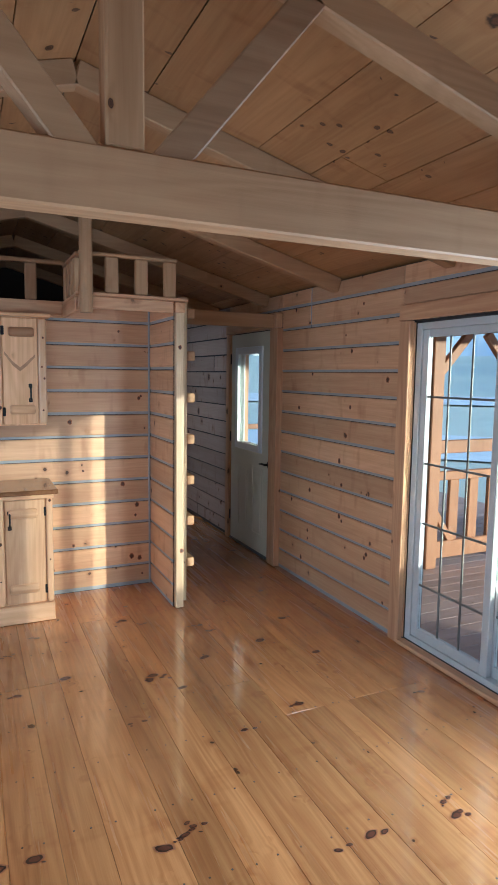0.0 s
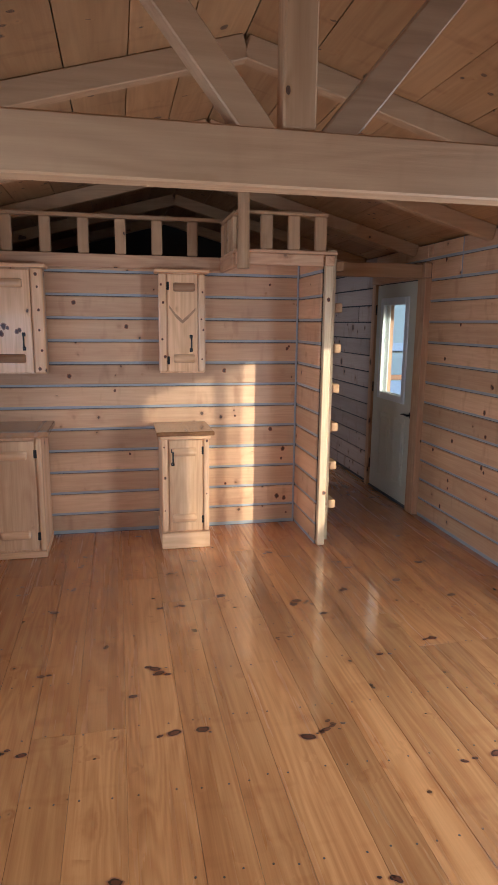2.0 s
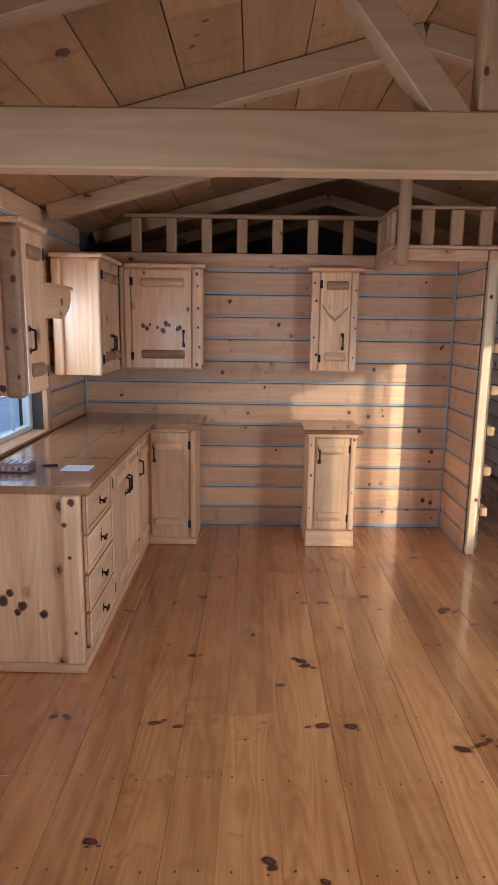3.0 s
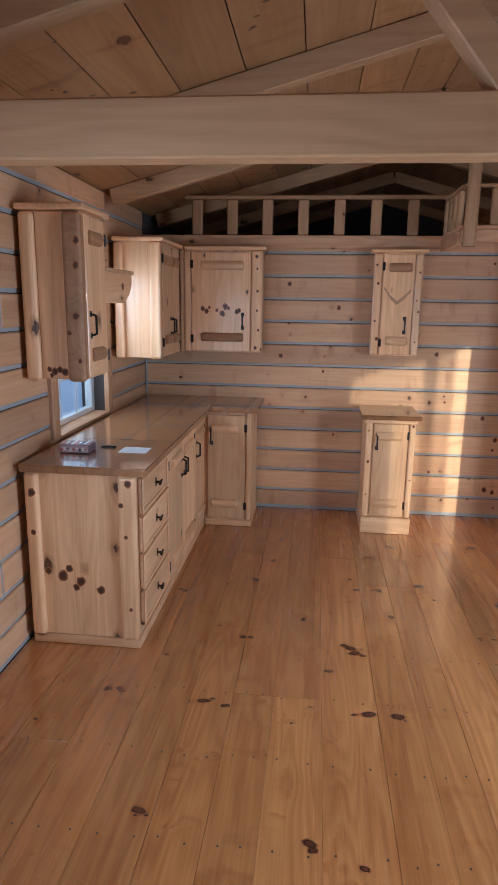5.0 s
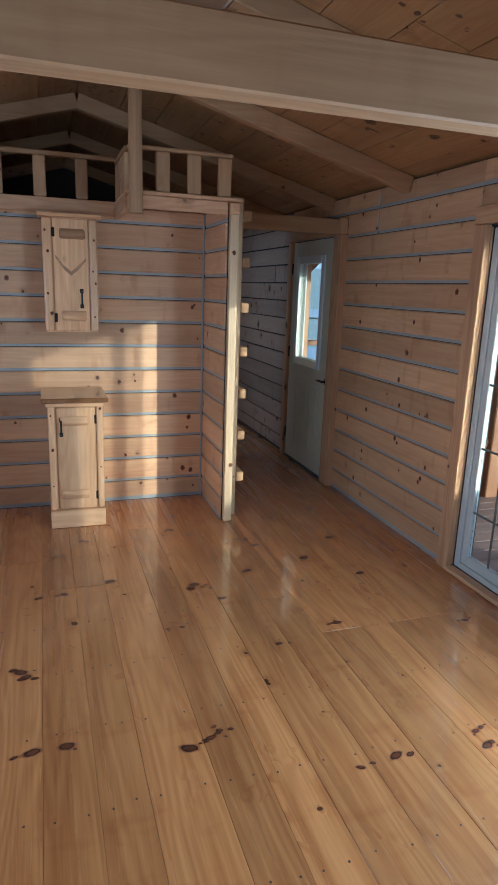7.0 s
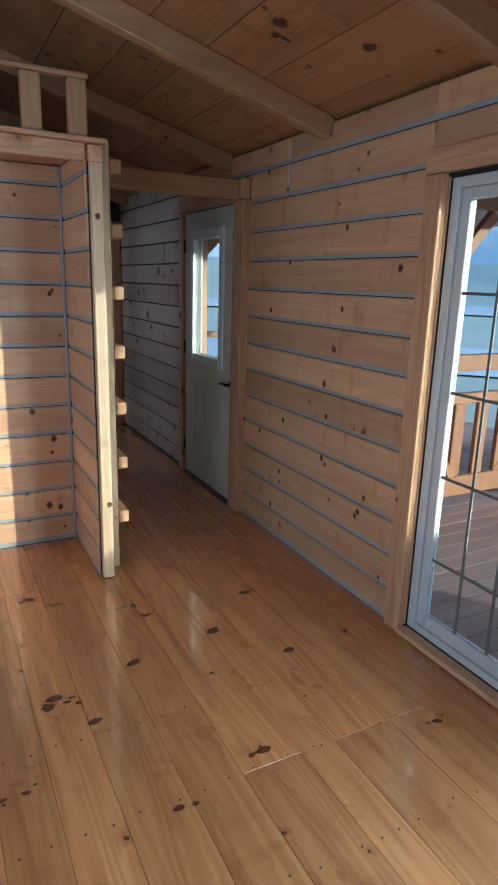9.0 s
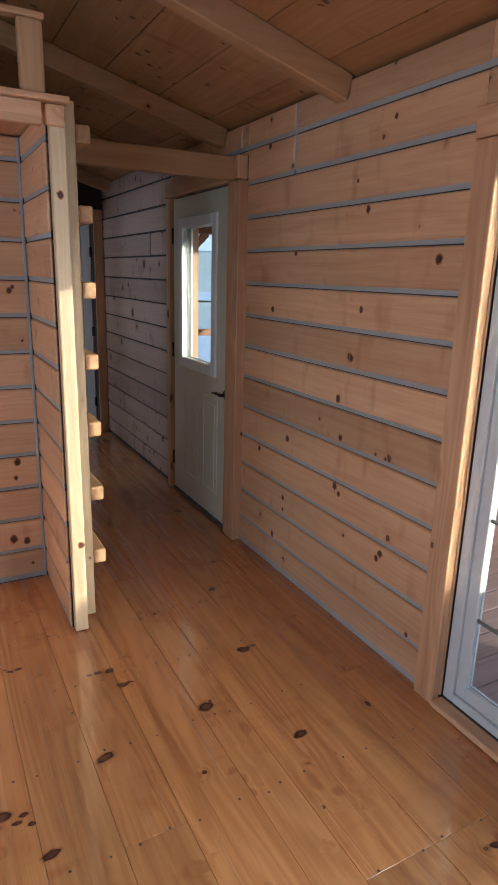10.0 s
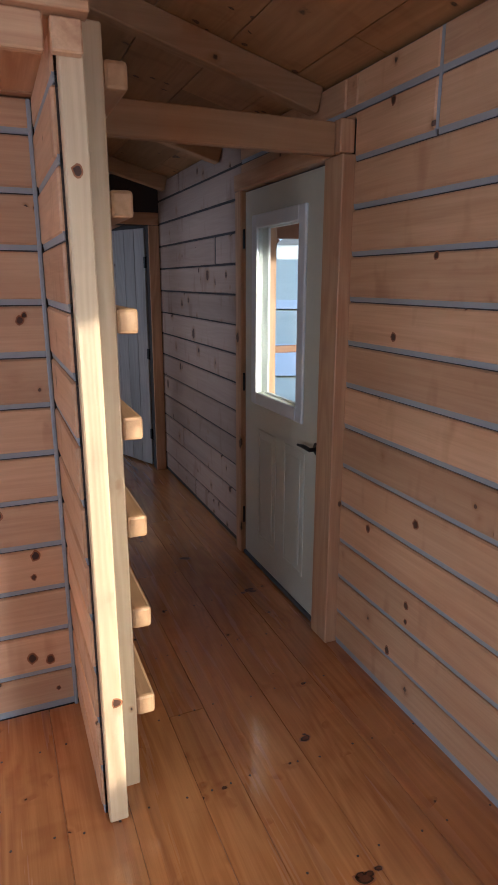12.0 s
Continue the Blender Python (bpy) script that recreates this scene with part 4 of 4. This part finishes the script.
bmesh.ops.bevel(ct, geom=ct.edges[:], offset=0.005, segments=2, affect="EDGES")
counter = tagged(part("countertop", ct, top_y), "varnished knotty pine L-shaped countertop with loose joint lines", "countertop")
for a in ((WEST + 0.05, -0.075, 3.640, 3.6425), (-0.43, -0.4275, 3.07, 3.638), (-0.32, -0.3175, 3.645, 5.28)):
    part("joint", box(*a, 0.9270, 0.9284), gap_and_shade, counter, "thin dark joint")
marks = bmesh.new()
for u, v, a in ((-0.33, 3.655, 0.022), (-0.20, 3.66, 0.014), (-0.14, 3.67, 0.010), (-0.28, 4.42, 0.020), (-0.22, 4.43, 0.012)):
    knot_disc(marks, u, v, 0.9285, a * 1.5, a * 0.7, 0.1, [0.9, 1.1, 1.0, 0.92, 1.06, 0.95, 1.08, 0.9, 1.04, 0.97])
tagged(part("knots", marks, rim_mat, counter, "dark knots in the boards"), kind="stuff")

# wall cabinets of the corner
ua = thing("wall_cabinet", (-0.5, 3.4, 1.29), "tall pine wall cabinet with log trim beside the sink window", "cabinet")
part("body", box(WEST + 0.020, -0.405, 3.262, 3.545, 1.300, 2.055), cab_z, ua)
part("side_panel", box(WEST + 0.09, -0.47, 3.25, 3.2615, 1.305, 2.053, 0.003), cab_z, ua)
part("corner_post", box(WEST + 0.022, WEST + 0.092, 3.215, 3.2615, 1.292, 2.053, 0.022, 4), cab_z, ua)
part("corner_post", box(-0.476, -0.388, 3.215, 3.2615, 1.292, 2.053, 0.022, 4), bark_y, ua, "dark waney corner post")
part("cornice", box(WEST + 0.018, -0.362, 3.20, 3.56, 2.056, 2.083, 0.006), cab_y, ua)
leaf_door(ua, "E", -0.405, 3.27, 3.535, 1.31, 2.045, 1, 3.305, 1.555, (True, True), 0.6)
ub = thing("wall_cabinet", (-0.5, 4.75, 1.31), "pine wall cabinet with battened door lit from the sink window", "cabinet")
part("body", box(WEST + 0.034, -0.365, 4.532, 5.13, 1.296, 2.044), cab_z, ub)
part("corner_post", box(WEST + 0.036, WEST + 0.10, 4.495, 4.5315, 1.290, 2.041, 0.017, 4), cab_z, ub)
part("corner_post", box(-0.430, -0.350, 4.495, 4.5315, 1.290, 2.041, 0.018, 4), cab_z, ub)
part("cornice", box(WEST + 0.033, -0.325, 4.485, 5.10, 2.045, 2.071, 0.006), cab_y, ub)
leaf_door(ub, "E", -0.365, 4.555, 4.784, 1.312, 2.03, -1, 4.755, 1.50, (True, True), 0.78)
leaf_door(ub, "E", -0.365, 4.788, 5.02, 1.312, 2.03, 1, 4.817, 1.50, (True, True), 0.78)
uk = thing("wall_cabinet", (0.0, 5.25, 1.31), "pine wall cabinet with knotty door in the kitchen corner", "cabinet")
part("body", box(-0.363, 0.258, 5.165, NORTH - 0.034, 1.296, 2.044), cab_z, uk)
slab_post(uk, "S", 5.165, 0.178, 0.262, 1.300, 2.041)
slab_post(uk, "S", 5.165, -0.335, -0.28, 1.300, 2.041, 0.012)
part("cornice", box(-0.324, 0.285, 5.125, NORTH - 0.034, 2.045, 2.071, 0.006), cab_x, uk)
leaf_door(uk, "S", 5.165, -0.275, 0.172, 1.308, 2.03, -1, 0.115, 1.53, (True, False))
val = bmesh.new()
vp = [(3.552, 1.812), (3.552, 1.655), (3.86, 1.655), (3.97, 1.705), (4.01, 1.755), (4.01, 1.812)]
val.faces.new([val.verts.new((-0.395, y, z)) for y, z in vp])
made = bmesh.ops.extrude_face_region(val, geom=val.faces[:])
bmesh.ops.translate(val, vec=(-0.022, 0, 0), verts=[g for g in made["geom"] if isinstance(g, bmesh.types.BMVert)])
valance = thing("valance", (-0.4, 3.552, 1.655), "short clipped pine valance board beside the wall cabinet", "valance")
part("board", val, cab_y, valance)
part("cap", box(-0.425, -0.385, 3.552, 4.03, 1.8125, 1.832, 0.004), cab_y, valance)
part("knot", rod(bmesh.new(), (-0.396, 3.84, 1.745), (-0.3935, 3.84, 1.745), 0.020, 14), knot_mat, valance, "dark knot")

# knot clusters of the boards
knots_on(du, "S", 3.109, [(-0.605, 0.397), (-0.575, 0.386), (-0.504, 0.363), (-0.469, 0.403), (-0.415, 0.338), (-0.318, 0.299), (-0.439, 0.307)], 0.018, 1)
knots_on(du, "S", 3.081, [(-0.623, 0.787), (-0.625, 0.592), (-0.160, 0.85), (-0.195, 0.744), (-0.175, 0.59), (-0.160, 0.221)], 0.013, 2)
knots_on(ua, "S", 3.25, [(-0.575, 1.347), (-0.550, 1.335), (-0.525, 1.345), (-0.500, 1.335), (-0.565, 1.318)], 0.014, 3)
knots_on(ua, "S", 3.215, [(-0.410, 1.392), (-0.420, 1.596), (-0.412, 1.819), (-0.405, 1.927), (-0.455, 1.519)], 0.013, 4)
knots_on(uk, "S", 5.1448, [(-0.19, 1.619), (-0.138, 1.628), (-0.082, 1.608), (-0.018, 1.637), (0.008, 1.625), (-0.039, 1.585), (0.088, 1.61), (0.07, 1.60), (-0.16, 1.60)], 0.014, 5)
knots_on(uk, "S", 5.1348, [(0.216, 2.0), (0.222, 1.913), (0.226, 1.753), (0.224, 1.611), (0.235, 1.467), (0.214, 1.335)], 0.009, 6)
knots_on(kb2, "S", 4.8548, [(-0.002, 0.60), (0.055, 0.59), (0.085, 0.598), (0.115, 0.61)], 0.014, 7)
knots_on(lc, "S", 4.871, [(1.058, 0.78), (1.064, 0.55), (1.06, 0.30), (1.372, 0.82), (1.370, 0.42)], 0.007, 8)
knots_on(uc, "S", 5.17, [(1.075, 1.95), (1.09, 1.82), (1.08, 1.55), (1.10, 1.42), (1.385, 1.90), (1.375, 1.70), (1.39, 1.62), (1.38, 1.40)], 0.008, 9)

knots_on(wall_partition, "S", 4.735, [(2.248, 1.845), (2.262, 0.42)], 0.012, 10)
knots_on(wall_north, "S", NORTH - 0.002, [(2.12, 1.476), (2.135, 1.492), (2.10, 0.642), (2.088, 0.562), (1.99, 0.814), (2.055, 0.234), (2.14, 0.085), (2.12, 0.215), (1.967, 1.976), (1.60, 1.30), (1.612, 0.362), (1.69, 0.93), (0.453, 1.815), (0.837, 1.638), (0.736, 1.148), (0.398, 1.264), (0.839, 0.64), (-0.41, 1.071)], 0.0135, 11)
knots_on(wall_east, "W", EAST - 0.002, [(4.817, 1.68), (4.373, 1.952), (5.017, 1.41), (4.294, 1.45), (4.338, 1.245), (4.411, 1.057), (4.375, 0.885), (4.84, 0.442), (4.837, 0.378), (4.36, 0.622), (4.393, 0.65), (4.935, 0.196), (4.07, 0.43), (4.05, 0.46), (4.295, 1.838), (3.884, 1.646), (3.852, 0.189), (4.82, 0.771), (5.11, 0.642), (4.17, 2.15), (5.097, 2.19)], 0.0125, 12)

# on the counter
pk = thing("fastener_box", (-0.49, 3.36, 0.925), "small printed carton of screws on the counter", "box")
part("carton", box(-0.570, -0.420, 3.30, 3.40, 0.9285, 0.971, 0.004), plain("printed_carton", (0.20, 0.13, 0.14), 0.5, grain=90, amount=1.4), pk)
part("label", box(-0.565, -0.425, 3.2985, 3.3005, 0.935, 0.968), plain("carton_label", (0.50, 0.36, 0.36), 0.5, grain=160, amount=0.9), pk)
# printed bars of the carton
for k in range(9):
    u = -0.564 + 0.0155 * k
    tint = ((0.50, 0.09, 0.08), (0.72, 0.71, 0.70), (0.07, 0.08, 0.14), (0.60, 0.58, 0.56))[k % 4]
    ink = plain("carton_print", tint, 0.5, grain=120, amount=0.5)
    part("front_print", box(u, u + 0.011, 3.2970, 3.2984, 0.937 + 0.006 * (k % 3), 0.953 + 0.005 * (k % 2)), ink, pk)
    part("top_print", box(u, u + 0.012, 3.31 + 0.014 * (k % 3), 3.36 + 0.010 * (k % 4), 0.9711, 0.9718), ink, pk)
tagged(part("driver_bit", rod(bmesh.new(), (-0.405, 3.44, 0.9345), (-0.33, 3.45, 0.9345), 0.006, 8), iron), "dark steel driver bit on the counter", "tool")
tagged(part("paper_sheet", box(-0.290, -0.150, 3.35, 3.47, 0.9285, 0.930), paper), "small white sheet of paper on the counter", "paper")

# ---- outdoors ----
def rise(x, y):
    d = math.hypot(x - 3, y - 3)
    return -0.42 + 0.075 * max(0.0, d - 26) - (0.03 * max(0.0, d - 90) if d > 90 else 0)


gm = bmesh.new()
radii = [0, 6, 12, 18, 24, 28, 32, 38, 44, 50, 60, 75, 90, 130, 200, 400, 1500]
rings_v = []
for r in radii:
    rings_v.append([gm.verts.new((3 + r * math.cos(a), 3 + r * math.sin(a), min(rise(3 + r, 3), 9))) for a in (2 * math.pi * i / 48 for i in range(48))] if r else [gm.verts.new((3, 3, -0.42))])
for i in range(48):
    gm.faces.new((rings_v[0][0], rings_v[1][i], rings_v[1][(i + 1) % 48]))
for p, q in zip(rings_v[1:], rings_v[2:]):
    for i in range(48):
        gm.faces.new((p[i], q[i], q[(i + 1) % 48], p[(i + 1) % 48]))
ground = structure("ground", gm, grass_mat, "winter lawn sloping up from the cabin", "ground")


def band(name, r0, r1, lift, a0, a1, material, label):
    bm = bmesh.new()
    n = 24
    rows = []
    for i in range(n + 1):
        a = radians(a0 + (a1 - a0) * i / n)
        rows.append([bm.verts.new((3 + r * math.cos(a), 3 + r * math.sin(a), rise(3 + r, 3) + lift)) for r in (r0, (r0 + r1) / 2, r1)])
    for p, q in zip(rows, rows[1:]):
        bm.faces.new((p[0], p[1], q[1], q[0])), bm.faces.new((p[1], p[2], q[2], q[1]))
    return structure(name, bm, material, label, name)


band("road", 33, 37.5, 0.10, -60, 130, gravel_mat, "pale grey road across the lawn")
band("gravel_yard", 7, 30, 0.04, 120, 215, gravel_mat, "pale gravel yard behind the kitchen")
band("driveway", 13, 20, 0.05, 10, 100, gravel_mat, "pale gravel drive beside the cabin")

rg = bmesh.new()
rr = random.Random(3)
prev = None
for i in range(161):
    a = 2 * math.pi * i / 160
    h = 38 + 7 * math.sin(a * 3 + 1) + 4 * math.sin(a * 7) + rr.uniform(-1.2, 1.2)
    cols = [rg.verts.new((3 + d * math.cos(a), 3 + d * math.sin(a), z)) for d, z in ((128, 5), (150, h * 0.45), (185, h), (260, 2))]
    if prev:
        for k in range(3):
            rg.faces.new((prev[k], prev[k + 1], cols[k + 1], cols[k]))
    prev = cols
structure("backdrop", rg, ridge_mat, "wooded ridge in the distance with haze put into its colour", "ridge")

# porch deck
deck = structure("deck", box(EAST + 0.18, 7.6, 0.6, 9.6, -0.42, -0.13), drywall, "reddish porch deck boards outside the sliding door", "deck")
for i in range(63):
    y = 0.60 + 0.143 * i
    piece("deck_board", piece_mesh("deck_board", 4.05, 0.136, 0.028, 0.003, deck_wood), pose(EAST + 0.18 + 2.03, y + 0.07, -0.114), deck)


def porch_rail(at_y, x0, x1, posts):
    ob = thing("porch_railing", ((x0 + x1) / 2, at_y, -0.10), "cedar-stained porch posts with braces, rail and balusters", "railing", "porch railings")
    for px in posts:
        part("post", box(px - 0.065, px + 0.065, at_y - 0.065, at_y + 0.065, -0.10, 2.10, 0.008), stain, ob)
        for s in (-1, 1):
            part("brace", bar((px + s * 0.07, at_y, 1.72), (px + s * 0.40, at_y, 2.08), 0.06, 0.08, 0.005), stain, ob)
            part("brace", bar((px + s * 0.07, at_y, 0.42), (px + s * 0.30, at_y, 0.08), 0.05, 0.06, 0.005), stain, ob)
    part("beam", box(x0, x1, at_y - 0.06, at_y + 0.06, 2.101, 2.30, 0.008), stain, ob)
    for z0, z1 in ((-0.02, 0.14), (0.72, 0.80), (0.97, 1.09)):
        part("rail", box(x0, x1, at_y - 0.03, at_y + 0.03, z0, z1, 0.005), stain, ob)
    for i in range(int((x1 - x0) / 0.243)):
        bxx = x0 + 0.335 + 0.243 * i
        if bxx < x1 - 0.1 and min(abs(bxx - p) for p in posts) > 0.13:
            part("baluster", box(bxx - 0.055, bxx + 0.055, at_y - 0.02, at_y + 0.02, 0.141, 0.719, 0.005), stain, ob)
    return ob


porch_rail(5.06, 4.72, 7.5, (4.77, 5.78, 7.4))
gate = thing("porch_railing", (4.6, 9.5, -0.10), "cedar-stained porch post with diagonal braces and a rail", "railing", "porch railings")
part("post", box(4.50, 4.62, 9.44, 9.56, -0.10, 2.30, 0.008), stain, gate)
part("beam", box(3.7, 7.5, 9.44, 9.56, 2.05, 2.30, 0.008), stain, gate)
part("brace", bar((4.63, 9.5, 1.72), (4.98, 9.5, 2.06), 0.06, 0.09, 0.005), stain, gate)
part("brace", bar((4.64, 9.5, 0.82), (4.90, 9.5, 0.19), 0.06, 0.09, 0.005), stain, gate)
part("rail", box(4.625, 7.5, 9.47, 9.53, 0.82, 0.90, 0.005), stain, gate)
part("rail", box(3.7, 7.5, 9.46, 9.535, 0.08, 0.18, 0.005), stain, gate)
tagged(part("porch_roof", box(EAST + 0.25, 7.9, 3.3, 10.0, 2.32, 2.40), stain), "low porch roof over the entry side", "porch roof", kind="structure")


# added out of sight to stop low sun rays before the sliding door
guard = thing("sun_guard", (4.9, 0.6, -0.10), "unseen boarded cedar guard added to keep low sun off the floor", "railing")
for i in range(10):
    part("board", box(4.90, 4.93, -1.6, 2.3, -0.09 + 0.112 * i, 0.018 + 0.112 * i, 0.004), stain, guard)
for y in (-1.5, 0.4, 2.2):
    part("post", box(4.931, 5.02, y - 0.045, y + 0.045, -0.42 if y < 0.5 else -0.10, 1.05, 0.006), stain, guard)


def house(at, turn):
    ob = thing("house", (0, 0, 0), "small white house with grey roof beyond the road", "house")
    part("wall", box(-5, 5, -2.2, 2.2, 0, 2.7, 0.02), siding, ob)
    rf = bmesh.new()
    v = [rf.verts.new(p) for p in ((-5.4, -2.7, 2.6), (5.4, -2.7, 2.6), (5.4, 0, 4.2), (-5.4, 0, 4.2), (-5.4, 2.7, 2.6), (5.4, 2.7, 2.6))]
    rf.faces.new((v[0], v[1], v[2], v[3])), rf.faces.new((v[3], v[2], v[5], v[4])), rf.faces.new((v[0], v[3], v[4])), rf.faces.new((v[1], v[5], v[2])), rf.faces.new((v[0], v[4], v[5], v[1]))
    part("roof", rf, shingle, ob)
    for x in (-3, 0.2, 3):
        part("window", box(x - 0.5, x + 0.5, -2.23, -2.19, 0.9, 2.1, 0.01), house_glass, ob)
    ob.location = at
    ob.rotation_euler = (0, 0, radians(turn))


house((53.0, 106.7, 5.1), 64)
